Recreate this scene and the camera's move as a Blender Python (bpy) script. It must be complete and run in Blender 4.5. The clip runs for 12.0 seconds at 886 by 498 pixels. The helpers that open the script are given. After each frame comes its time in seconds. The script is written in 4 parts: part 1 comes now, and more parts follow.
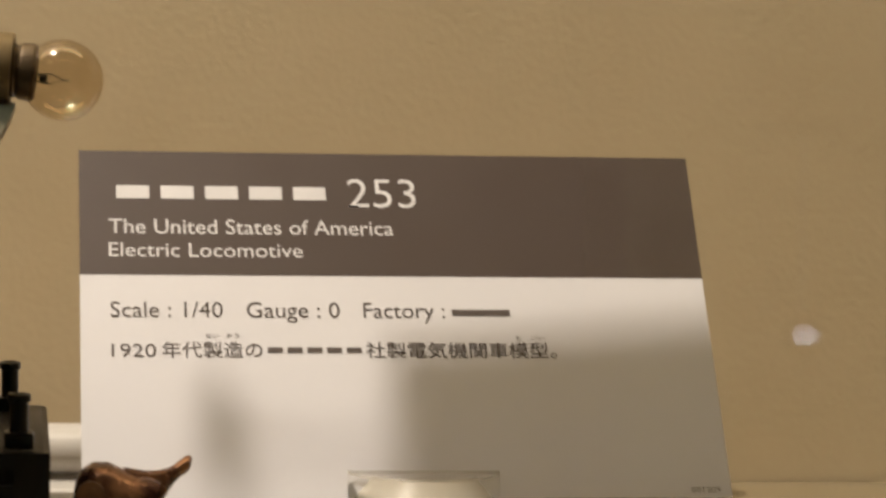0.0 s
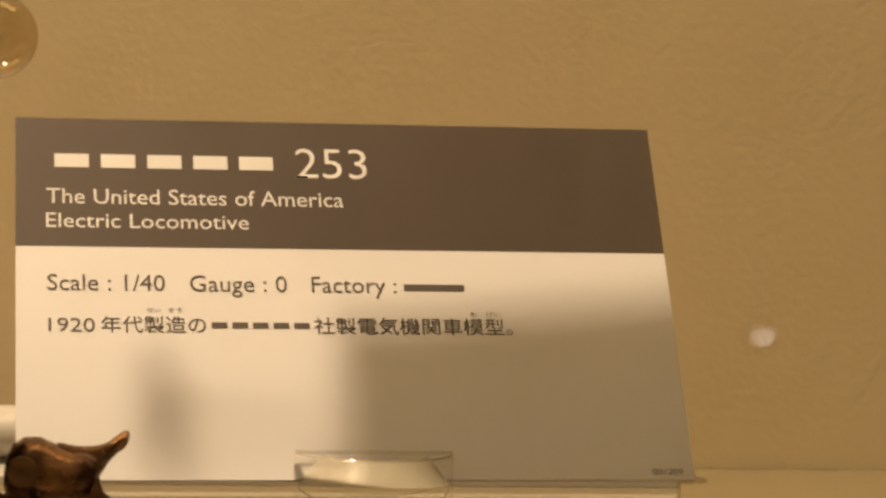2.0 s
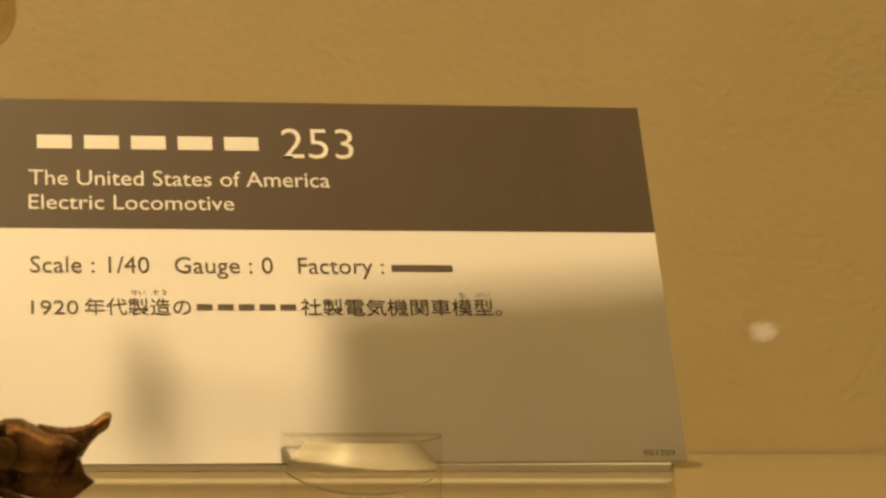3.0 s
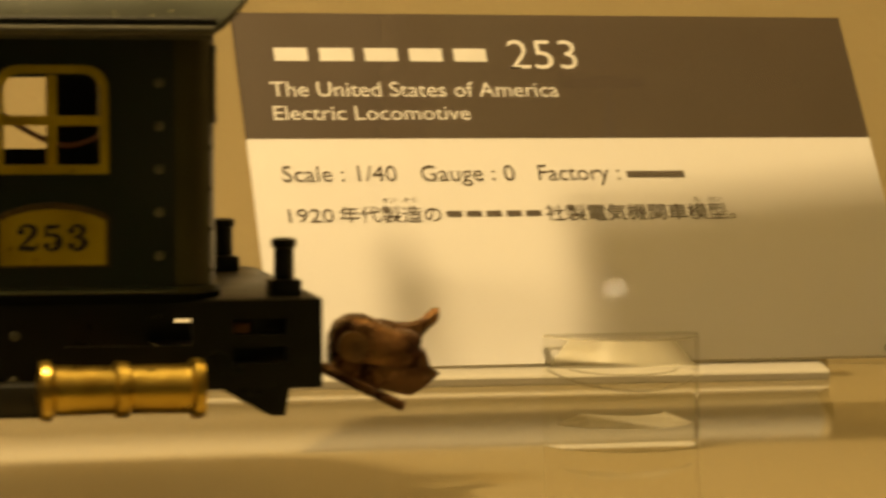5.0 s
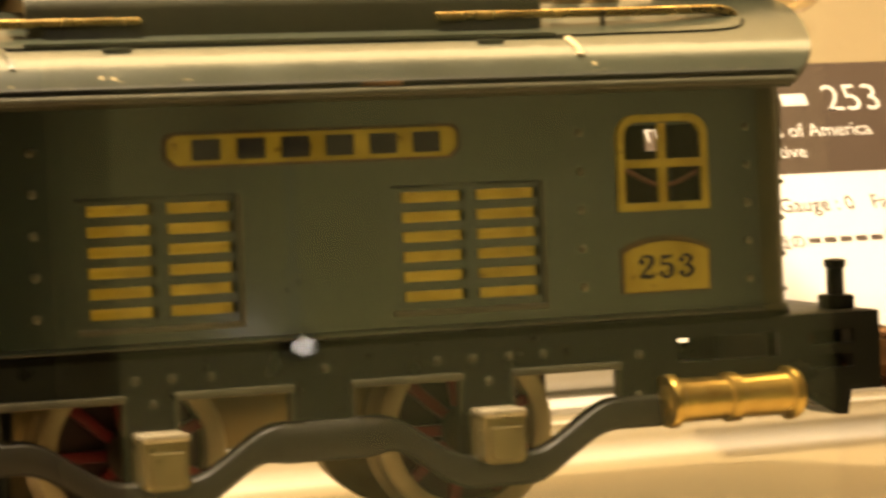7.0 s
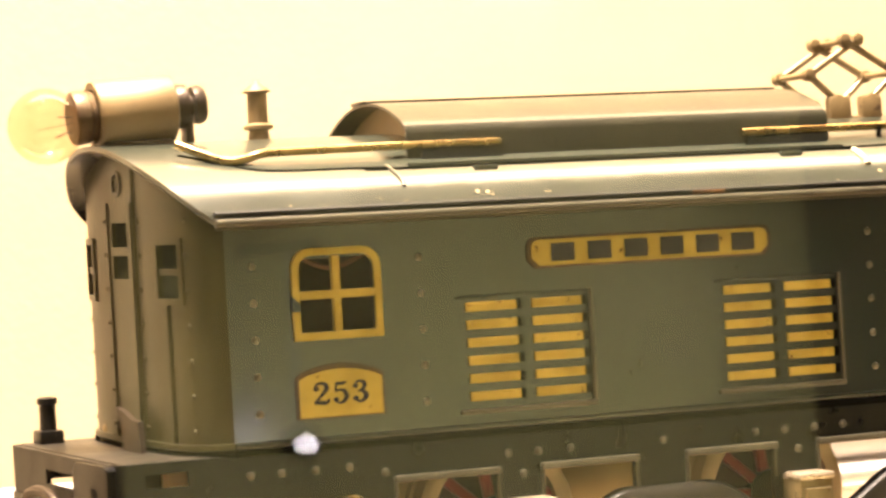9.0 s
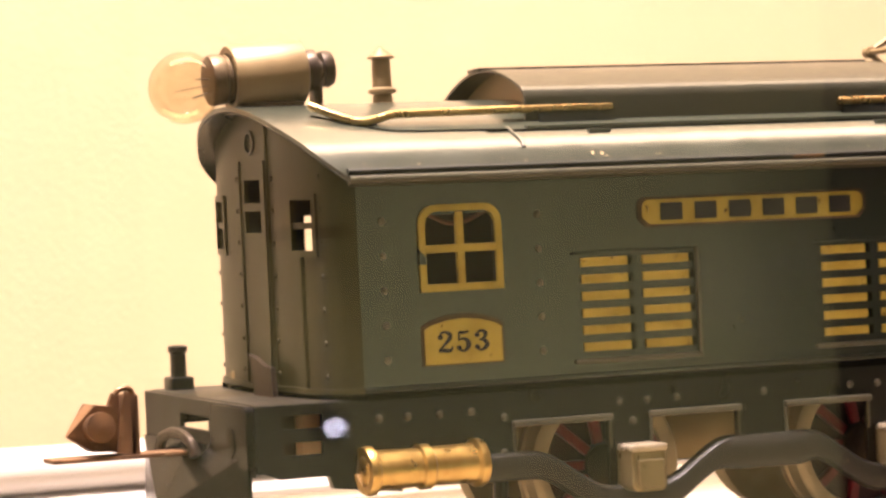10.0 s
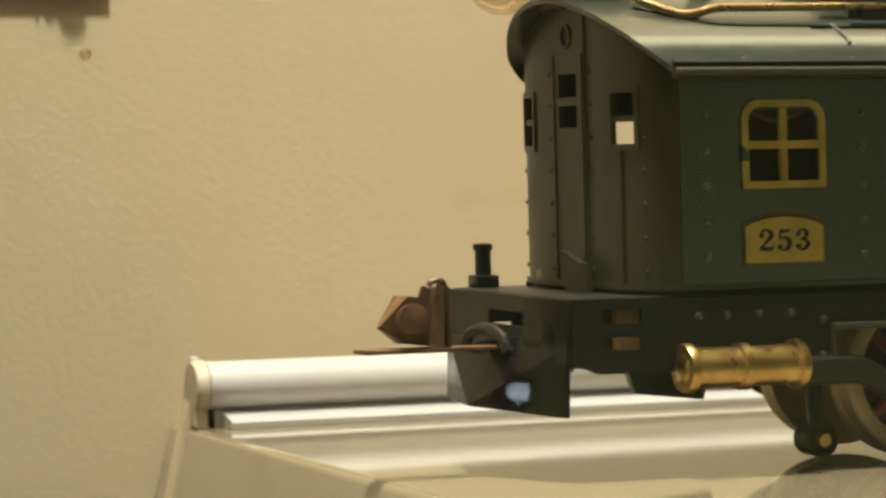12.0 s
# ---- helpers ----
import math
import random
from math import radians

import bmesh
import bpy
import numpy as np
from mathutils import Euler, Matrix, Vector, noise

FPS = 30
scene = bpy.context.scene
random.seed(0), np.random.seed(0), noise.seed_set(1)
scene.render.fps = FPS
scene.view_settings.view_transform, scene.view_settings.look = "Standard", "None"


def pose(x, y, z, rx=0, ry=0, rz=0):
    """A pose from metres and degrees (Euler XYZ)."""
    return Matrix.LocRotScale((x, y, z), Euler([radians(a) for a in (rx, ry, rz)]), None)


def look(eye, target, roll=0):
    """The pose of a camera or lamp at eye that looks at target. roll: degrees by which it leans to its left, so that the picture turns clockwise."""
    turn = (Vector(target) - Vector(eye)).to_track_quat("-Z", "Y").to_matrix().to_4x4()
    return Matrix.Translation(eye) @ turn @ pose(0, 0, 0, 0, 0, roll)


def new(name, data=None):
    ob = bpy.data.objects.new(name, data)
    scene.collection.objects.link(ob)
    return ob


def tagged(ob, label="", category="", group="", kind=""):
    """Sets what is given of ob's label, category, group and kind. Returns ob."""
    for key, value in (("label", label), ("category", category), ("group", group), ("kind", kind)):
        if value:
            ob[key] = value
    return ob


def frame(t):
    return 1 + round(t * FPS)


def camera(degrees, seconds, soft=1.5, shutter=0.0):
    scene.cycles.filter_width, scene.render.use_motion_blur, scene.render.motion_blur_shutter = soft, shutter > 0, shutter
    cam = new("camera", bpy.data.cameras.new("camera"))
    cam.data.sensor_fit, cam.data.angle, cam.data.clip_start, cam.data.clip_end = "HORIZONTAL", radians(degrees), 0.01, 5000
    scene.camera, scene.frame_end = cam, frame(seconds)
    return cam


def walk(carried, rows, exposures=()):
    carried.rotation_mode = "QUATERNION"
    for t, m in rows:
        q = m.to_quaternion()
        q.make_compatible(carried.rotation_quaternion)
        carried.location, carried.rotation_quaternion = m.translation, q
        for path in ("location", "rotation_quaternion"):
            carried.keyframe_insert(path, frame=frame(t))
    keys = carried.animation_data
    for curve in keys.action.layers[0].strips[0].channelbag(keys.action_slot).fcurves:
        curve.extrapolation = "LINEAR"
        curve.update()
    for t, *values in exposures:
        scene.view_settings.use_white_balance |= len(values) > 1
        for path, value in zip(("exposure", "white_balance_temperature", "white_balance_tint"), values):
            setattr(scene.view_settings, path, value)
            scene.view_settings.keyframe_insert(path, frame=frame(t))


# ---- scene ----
cam = camera(18.0, 12.0, soft=2.6, shutter=0.4)
cam.data.dof.use_dof, cam.data.dof.focus_distance, cam.data.dof.aperture_fstop = True, 0.535, 46.0


def view(x, y, z, yaw, pitch, roll):
    return Matrix.Translation((x, y, z)) @ pose(0, 0, 0, 90 + pitch, 0, yaw) @ pose(0, 0, 0, 0, 0, roll)


walk(cam, [
    (0, view(0.1280, -0.4683, 0.0952, -5.32, -2.56, 0.88)),
    (0.5, view(0.1323, -0.4651, 0.0901, -5.87, -2.84, 0.95)),
    (1, view(0.1269, -0.4586, 0.0897, -6.09, -2.65, 1.14)),
    (1.5, view(0.1258, -0.4503, 0.0866, -5.94, -2.73, 1.21)),
    (2, view(0.1311, -0.4461, 0.0876, -6.21, -2.43, 1.15)),
    (2.5, view(0.1347, -0.4403, 0.0832, -6.10, -2.46, 0.87)),
    (2.7, view(0.1351, -0.4396, 0.0836, -5.99, -2.43, 0.75)),
    (4.3, view(0.0970, -0.4399, 0.0792, -9.06, -2.66, 0.60)),
    (4.5, view(0.0835, -0.4408, 0.0752, -9.46, -2.49, 0.25)),
    (5, view(0.0403, -0.4360, 0.0696, -11.06, -2.90, 0.01)),
    (5.5, view(-0.0047, -0.4293, 0.0725, -13.07, -3.14, -0.37)),
    (6, view(-0.0446, -0.4349, 0.0748, -16.71, -2.61, -0.84)),
    (6.5, view(-0.0939, -0.4442, 0.0742, -19.62, -2.00, -1.60)),
    (7, view(-0.1478, -0.4439, 0.0691, -20.97, -1.76, -2.34)),
    (7.5, view(-0.1796, -0.4499, 0.0734, -21.41, -1.06, -2.97)),
    (7.7, view(-0.1898, -0.4543, 0.0749, -21.76, -0.81, -3.10)),
    (9.3, view(-0.2549, -0.4877, 0.0710, -22.54, 0.24, -3.37)),
    (9.5, view(-0.2627, -0.4913, 0.0681, -22.42, -0.04, -3.21)),
    (10, view(-0.2743, -0.5013, 0.0669, -22.33, 0.06, -2.82)),
    (10.5, view(-0.2809, -0.5086, 0.0644, -22.34, 0.72, -2.16)),
    (11, view(-0.2937, -0.5085, 0.0585, -20.83, 0.59, -1.80)),
    (11.5, view(-0.3055, -0.5065, 0.0536, -19.65, 0.18, -1.52)),
    (12, view(-0.3002, -0.4817, 0.0514, -19.06, -0.21, -1.54)),
], exposures=[
    (0, -1.55, 4921, 18.4),
    (1.5, -1.57, 5539, 24.5),
    (2.5, -1.57, 7250, 12.0),
    (5, -1.50, 8500, 5.0),
    (6, -1.38, 8150, 5.5),
    (6.5, -1.12, 7700, 9.0),
    (7, -0.16, 6200, 16.0),
    (7.5, 0.64, 5850, 30.0),
    (9.5, 1.06, 5260, 29.0),
    (10, 0.45, 5030, 37.5),
    (10.5, 0.17, 4290, 21.0),
    (11, -0.20, 4330, 11.5),
    (12, -0.85, 4560, 8.0),
])

MM = 0.001
# ---- light: a dim gallery, one warm track spot and a strip over the case ----
world = bpy.data.worlds.new("gallery_dim")
scene.world = world
world.use_nodes = True
world.node_tree.nodes["Background"].inputs[0].default_value = (1.0, 0.80, 0.52, 1)
world.node_tree.nodes["Background"].inputs[1].default_value = 0.05


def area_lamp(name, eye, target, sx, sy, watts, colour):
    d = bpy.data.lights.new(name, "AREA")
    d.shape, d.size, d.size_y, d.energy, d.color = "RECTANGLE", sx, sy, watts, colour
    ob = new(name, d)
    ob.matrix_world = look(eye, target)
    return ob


WARM = (1.0, 0.76, 0.44)
area_lamp("case_spot", (-0.203, -0.050, 0.980), (0.12, 0.08, 0.04), 0.085, 0.085, 44.0, WARM)
area_lamp("case_strip", (0.05, 0.11, 0.62), (0.05, 0.15, 0.0), 0.9, 0.17, 5.0, (1.0, 0.68, 0.27))
# Added fill with no fixture; it brightens the pier for its reflection.
area_lamp("pier_fill_lamp", (1.04, -1.8, -0.5), (1.05, -2.7, -0.5), 0.9, 0.3, 9.4, (0.92, 0.96, 0.50))


# ---- materials ----
def material(name, colour, rough=0.5, metal=0.0, second=None, scale=60.0, amount=0.5, bump=0.0, bump_scale=400.0,
             coat=0.0, coat_rough=0.06, trans=0.0, ior=1.45, contrast=0.25, fleck=None, fleck_at=0.68, emit=None, rough_var=0.12):
    m = bpy.data.materials.new(name)
    m.use_nodes = True
    nt = m.node_tree
    b = nt.nodes["Principled BSDF"]
    b.inputs["Roughness"].default_value = rough
    b.inputs["Metallic"].default_value = metal
    b.inputs["Coat Weight"].default_value = coat
    b.inputs["Coat Roughness"].default_value = coat_rough
    b.inputs["Transmission Weight"].default_value = trans
    b.inputs["IOR"].default_value = ior
    c1 = (*colour, 1)
    geo = nt.nodes.new("ShaderNodeTexCoord")
    inf, shift = nt.nodes.new("ShaderNodeObjectInfo"), nt.nodes.new("ShaderNodeVectorMath")
    shift.operation = "ADD"
    nt.links.new(geo.outputs["Object"], shift.inputs[0])
    nt.links.new(inf.outputs["Random"], shift.inputs[1])
    src = shift.outputs[0]
    if second is None:
        second = tuple(c * 0.8 for c in colour)
    n1 = nt.nodes.new("ShaderNodeTexNoise")
    n1.inputs["Scale"].default_value, n1.inputs["Detail"].default_value = scale, 6
    nt.links.new(src, n1.inputs["Vector"])
    ramp = nt.nodes.new("ShaderNodeValToRGB")
    ramp.color_ramp.elements[0].position, ramp.color_ramp.elements[1].position = 0.5 - contrast, 0.5 + contrast
    ramp.color_ramp.elements[0].color, ramp.color_ramp.elements[1].color = (*second, 1), c1
    nt.links.new(n1.outputs["Fac"], ramp.inputs[0])
    out = ramp.outputs["Color"]
    if fleck is not None:
        n2 = nt.nodes.new("ShaderNodeTexNoise")
        n2.inputs["Scale"].default_value, n2.inputs["Detail"].default_value = scale * 4.3, 4
        nt.links.new(src, n2.inputs["Vector"])
        r2 = nt.nodes.new("ShaderNodeValToRGB")
        r2.color_ramp.elements[0].position, r2.color_ramp.elements[1].position = fleck_at, fleck_at + 0.06
        nt.links.new(n2.outputs["Fac"], r2.inputs[0])
        mix = nt.nodes.new("ShaderNodeMix")
        mix.data_type = "RGBA"
        nt.links.new(r2.outputs["Color"], mix.inputs["Factor"])
        nt.links.new(out, mix.inputs["A"])
        mix.inputs["B"].default_value = (*fleck, 1)
        out = mix.outputs["Result"]
    nt.links.new(out, b.inputs["Base Color"])
    mr = nt.nodes.new("ShaderNodeMapRange")
    mr.inputs["To Min"].default_value, mr.inputs["To Max"].default_value = max(rough - rough_var, 0.02), min(rough + rough_var, 1)
    n3 = nt.nodes.new("ShaderNodeTexNoise")
    n3.inputs["Scale"].default_value, n3.inputs["Detail"].default_value = scale * 2.1, 5
    nt.links.new(src, n3.inputs["Vector"])
    nt.links.new(n3.outputs["Fac"], mr.inputs["Value"])
    nt.links.new(mr.outputs["Result"], b.inputs["Roughness"])
    if bump > 0:
        n4 = nt.nodes.new("ShaderNodeTexNoise")
        n4.inputs["Scale"].default_value, n4.inputs["Detail"].default_value = bump_scale, 5
        nt.links.new(src, n4.inputs["Vector"])
        bp = nt.nodes.new("ShaderNodeBump")
        bp.inputs["Strength"].default_value, bp.inputs["Distance"].default_value = bump, 0.0006
        nt.links.new(n4.outputs["Fac"], bp.inputs["Height"])
        nt.links.new(bp.outputs["Normal"], b.inputs["Normal"])
        nt.links.new(bp.outputs["Normal"], b.inputs["Coat Normal"])
    if emit:
        b.inputs["Emission Color"].default_value = (*emit[:3], 1)
        b.inputs["Emission Strength"].default_value = emit[3]
    return m


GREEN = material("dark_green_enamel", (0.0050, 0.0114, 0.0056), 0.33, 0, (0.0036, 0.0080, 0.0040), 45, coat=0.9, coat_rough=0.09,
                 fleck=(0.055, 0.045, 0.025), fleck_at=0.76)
# Base paler than GREEN: the light on the roof is partly in the colour.
ROOFGREEN = material("worn_green_enamel_lit_roof", (0.034, 0.041, 0.027), 0.34, 0, (0.020, 0.025, 0.016), 40, coat=0.9, coat_rough=0.18,
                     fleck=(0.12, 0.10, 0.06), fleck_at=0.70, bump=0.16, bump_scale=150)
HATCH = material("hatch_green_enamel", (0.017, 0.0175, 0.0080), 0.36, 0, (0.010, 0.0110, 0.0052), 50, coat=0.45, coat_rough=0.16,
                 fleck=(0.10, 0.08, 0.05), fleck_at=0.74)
# Base paler than GREEN: the light on the cab ends is in the colour.
LITEND = material("green_enamel_lit_end", (0.040, 0.0375, 0.0110), 0.40, 0, (0.025, 0.0235, 0.0075), 60, coat=0.12, coat_rough=0.18,
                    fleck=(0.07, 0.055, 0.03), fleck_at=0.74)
BLACK = material("black_green_japanned_steel", (0.0052, 0.0050, 0.0034), 0.31, 0, (0.0034, 0.0032, 0.0023), 70, coat=0.22, coat_rough=0.14,
                 fleck=(0.06, 0.035, 0.018), fleck_at=0.74, bump=0.06, bump_scale=400)
IRON = material("dark_tarnished_steel", (0.060, 0.043, 0.026), 0.42, 0.6, (0.020, 0.014, 0.009), 150, bump=0.1, bump_scale=900)
BRASS = material("polished_brass", (0.70, 0.50, 0.13), 0.31, 1.0, (0.46, 0.30, 0.070), 160, contrast=0.2, bump=0.15, bump_scale=420,
                 fleck=(0.40, 0.22, 0.05), fleck_at=0.66)
RAILBRASS = material("brass_wire", (0.66, 0.50, 0.20), 0.27, 1.0, (0.36, 0.25, 0.09), 120, contrast=0.2)
GOLD = material("gold_painted_brass", (0.60, 0.455, 0.060), 0.40, 0.78, (0.43, 0.315, 0.036), 130, contrast=0.15, fleck=(0.09, 0.05, 0.014), fleck_at=0.65)
DARKRED = material("dark_red_wheel", (0.045, 0.008, 0.007), 0.5, 0, (0.020, 0.004, 0.003), 80)
LIDNICKEL = material("bright_nickel", (0.58, 0.52, 0.38), 0.30, 0.6, (0.40, 0.34, 0.22), 150)
NICKEL = material("tarnished_nickel", (0.30, 0.245, 0.115), 0.30, 0.65, (0.16, 0.122, 0.052), 120, fleck=(0.09, 0.06, 0.03), fleck_at=0.66)
LAMPGREY = material("dull_tin_lamp_body", (0.22, 0.163, 0.068), 0.46, 0.3, (0.13, 0.094, 0.040), 90, fleck=(0.06, 0.04, 0.02), fleck_at=0.66)
RUST = material("rusty_copper_steel", (0.24, 0.115, 0.045), 0.48, 0.6, (0.06, 0.028, 0.014), 190, contrast=0.16, bump=0.4, bump_scale=700,
                fleck=(0.38, 0.22, 0.10), fleck_at=0.66)
RUSTDARK = material("dark_rust", (0.23, 0.125, 0.048), 0.5, 0.4, (0.075, 0.042, 0.020), 170, contrast=0.18, bump=0.3, bump_scale=700,
                    fleck=(0.26, 0.17, 0.08), fleck_at=0.66)
REDPART = material("oxblood_red_paint", (0.24, 0.017, 0.020), 0.35, 0, (0.10, 0.007, 0.008), 80)
WHEELMETAL = material("worn_wheel_steel", (0.56, 0.47, 0.27), 0.40, 0.35, (0.36, 0.29, 0.15), 110)
INK = material("black_ink", (0.008, 0.008, 0.007), 0.6)
VOID = material("near_black_matte", (0.004, 0.004, 0.003), 0.9)
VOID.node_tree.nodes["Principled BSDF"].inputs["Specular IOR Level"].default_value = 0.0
PILOT = material("black_pilot_enamel", (0.0035, 0.0035, 0.0030), 0.24, 0, (0.0022, 0.0022, 0.0018), 60, fleck=(0.03, 0.02, 0.01), fleck_at=0.76)
BRONZE = material("mottled_bronze_steel", (0.25, 0.125, 0.052), 0.26, 0.55, (0.040, 0.014, 0.009), 190, contrast=0.14, bump=0.7, bump_scale=330,
                  fleck=(0.36, 0.23, 0.10), fleck_at=0.68)
PLATERIM = material("worn_copper_rim", (0.095, 0.058, 0.017), 0.45, 0.4, (0.040, 0.026, 0.010), 160, fleck=(0.30, 0.20, 0.05), fleck_at=0.66)
SOCKET = material("tarnished_brown_brass", (0.13, 0.092, 0.042), 0.42, 0.5, (0.062, 0.043, 0.022), 140, bump=0.2, bump_scale=600)
# Paler edge colour holds the light caught on bevels and lips, besides wear.
WORNLITEDGE = material("worn_and_lit_olive_edge", (0.082, 0.077, 0.048), 0.42, 0.1, (0.046, 0.044, 0.028), 130)
# Pale rivet heads: the highlight from above is put into their colour.
RIVETLIT = material("lit_rivet_head", (0.15, 0.145, 0.095), 0.30, 0.35, (0.07, 0.068, 0.044), 300)
BARPAINT = material("dull_black_bar_enamel", (0.016, 0.0145, 0.0088), 0.44, 0, (0.009, 0.0082, 0.0052), 90, bump=0.10, bump_scale=260,
                    fleck=(0.07, 0.045, 0.022), fleck_at=0.70)
LEAD = material("brown_lamp_lead", (0.34, 0.15, 0.085), 0.5, 0, (0.22, 0.09, 0.05), 200)
TAN = material("tan_fibre_block", (0.72, 0.52, 0.27), 0.6, 0, (0.58, 0.40, 0.19), 120)
STAIN = material("brown_stain", (0.24, 0.155, 0.030), 0.85, 0, (0.40, 0.305, 0.135), 480, contrast=0.16)
REDPRINT = material("red_print", (0.55, 0.035, 0.025), 0.5)
CAPCREAM = material("cream_plastic_cap", (0.52, 0.45, 0.31), 0.55, 0, (0.49, 0.42, 0.28), 40)
CAPTIONGREY = material("greyish_caption_plate", (0.50, 0.47, 0.41), 0.5, 0, (0.46, 0.43, 0.37), 40)
JOINT = material("grey_joint", (0.20, 0.19, 0.17), 0.7)
DARKTRIM = material("near_black_trim", (0.006, 0.008, 0.005), 0.6)
DULLBRASS = material("dull_brass_plate", (0.34, 0.26, 0.11), 0.40, 0.6, (0.20, 0.145, 0.06), 90)
GREEN.node_tree.nodes["Principled BSDF"].inputs["Coat IOR"].default_value = 1.85
BLACK.node_tree.nodes["Principled BSDF"].inputs["Specular IOR Level"].default_value = 0.35
LITEND.node_tree.nodes["Principled BSDF"].inputs["Specular IOR Level"].default_value = 0.3
ROOFGREEN.node_tree.nodes["Principled BSDF"].inputs["Coat IOR"].default_value = 1.75
PRIMER = material("brown_primer", (0.13, 0.082, 0.050), 0.7, 0, (0.09, 0.055, 0.034), 60)
BEAMBLACK = material("dull_olive_black", (0.016, 0.0140, 0.0080), 0.42, 0, (0.0090, 0.0078, 0.0048), 80, fleck=(0.06, 0.038, 0.018), fleck_at=0.70)
PILOT.node_tree.nodes["Principled BSDF"].inputs["Specular IOR Level"].default_value = 0.22
BEAMBLACK.node_tree.nodes["Principled BSDF"].inputs["Specular IOR Level"].default_value = 0.35
WALLPAINT = material("cream_wall_paper", (0.49, 0.405, 0.243), 0.85, 0, (0.465, 0.38, 0.222), 30, bump=0.30, bump_scale=520)
SHELF = material("glossy_cream_shelf", (0.25, 0.204, 0.118), 0.06, 0, (0.235, 0.192, 0.111), 14, rough_var=0.02)
SHELF.node_tree.nodes["Principled BSDF"].inputs["Specular IOR Level"].default_value = 0.8
BARWHITE = material("white_plastic_profile", (0.48, 0.463, 0.43), 0.34, 0, (0.45, 0.434, 0.40), 30, rough_var=0.05)
CARD = material("white_card", (0.64, 0.635, 0.655), 0.60, 0, (0.62, 0.615, 0.635), 60)
CARDBROWN = material("brown_printed_band", (0.054, 0.037, 0.027), 0.50, 0, (0.049, 0.033, 0.024), 50)
PRINTWHITE = material("white_print", (0.68, 0.67, 0.67), 0.55)
PRINTGREY = material("dark_grey_print", (0.075, 0.058, 0.048), 0.55)
PLASTER = material("cream_plaster", (0.64, 0.55, 0.28), 0.7, 0, (0.59, 0.50, 0.25), 6, bump=0.1, bump_scale=90)
DARKWALL = material("dark_gallery_wall", (0.035, 0.030, 0.023), 0.8, 0, (0.028, 0.024, 0.018), 3)
GLARE = material("lit_lamp_face", (1, 1, 1), 0.5, emit=(1.0, 0.88, 0.70, 15.0))


def pane_material(name, tint, thin=False, ior=1.45):
    """Clear glass that lets light straight through and mirrors by the Fresnel law; thin: a blown shell."""
    m = bpy.data.materials.new(name)
    m.use_nodes = True
    nt = m.node_tree
    nt.nodes.clear()
    o = nt.nodes.new("ShaderNodeOutputMaterial")
    mix, tr, gl = (nt.nodes.new(n) for n in ("ShaderNodeMixShader", "ShaderNodeBsdfTransparent", "ShaderNodeBsdfGlossy"))
    tr.inputs["Color"].default_value = (*tint, 1)
    gl.inputs["Roughness"].default_value = 0.0
    if thin:
        lw, pw, ad = nt.nodes.new("ShaderNodeLayerWeight"), nt.nodes.new("ShaderNodeMath"), nt.nodes.new("ShaderNodeMath")
        pw.operation, pw.inputs[1].default_value = "POWER", 4.0
        ad.operation, ad.inputs[1].default_value, ad.inputs[2].default_value = "MULTIPLY_ADD", 0.5, 0.07
        nt.links.new(lw.outputs["Facing"], pw.inputs[0])
        nt.links.new(pw.outputs[0], ad.inputs[0])
        nt.links.new(ad.outputs[0], mix.inputs[0])
    else:
        fr = nt.nodes.new("ShaderNodeFresnel")
        fr.inputs["IOR"].default_value = ior
        nt.links.new(fr.outputs[0], mix.inputs[0])
    nt.links.new(tr.outputs[0], mix.inputs[1])
    nt.links.new(gl.outputs[0], mix.inputs[2])
    nt.links.new(mix.outputs[0], o.inputs[0])
    return m


PANE = pane_material("coated_case_glass", (1, 1, 1), ior=1.38)
BULB = pane_material("smoky_bulb_glass", (0.875, 0.81, 0.68), True)
STANDCLEAR = pane_material("clear_acrylic_stand", (0.995, 0.99, 0.965), ior=1.25)
# Pale see-through films that paint refracted light in the clear stand.
HAZE = material("pale_refraction_film", (0.80, 0.76, 0.64), 0.35, 0, (0.74, 0.70, 0.58), 90)
HAZE.node_tree.nodes["Principled BSDF"].inputs["Alpha"].default_value = 0.35
RIMHAZE = material("pale_rim_and_refraction", (0.85, 0.82, 0.72), 0.3, 0, (0.8, 0.76, 0.66), 90)
RIMHAZE.node_tree.nodes["Principled BSDF"].inputs["Alpha"].default_value = 0.4


# ---- mesh helpers; all sizes in millimetres ----
def thing(name, label, category, group="", kind=""):
    return tagged(new(name), label, category, group, kind)


def finish(bm, name, mat, smooth=False):
    bmesh.ops.recalc_face_normals(bm, faces=bm.faces)
    bmesh.ops.scale(bm, vec=(MM, MM, MM), verts=bm.verts)
    me = bpy.data.meshes.new(name)
    bm.to_mesh(me)
    bm.free()
    me.materials.append(mat)
    if smooth:
        me.polygons.foreach_set("use_smooth", [True] * len(me.polygons))
        me.set_sharp_from_angle(angle=radians(38))
    return me


SKEW = -0.06     # the old tin body stands slightly out of square


def part(name, bm, mat, parent=None, label="", smooth=True):
    top = parent
    while top is not None and top.parent is not None:
        top = top.parent
    if top is not None and top.name == "model_locomotive":
        for v in bm.verts:
            v.co.x += SKEW * v.co.y
            v.co.z -= 0.5 * SKEW * v.co.y
    ob = new(name, finish(bm, name, mat, smooth))
    if parent is not None:
        ob.parent = parent
    if label:
        ob["label"] = label
    return ob


def structure(name, bm, mat, label, category, smooth=False):
    return tagged(part(name, bm, mat, None, "", smooth), label, category, kind="structure")


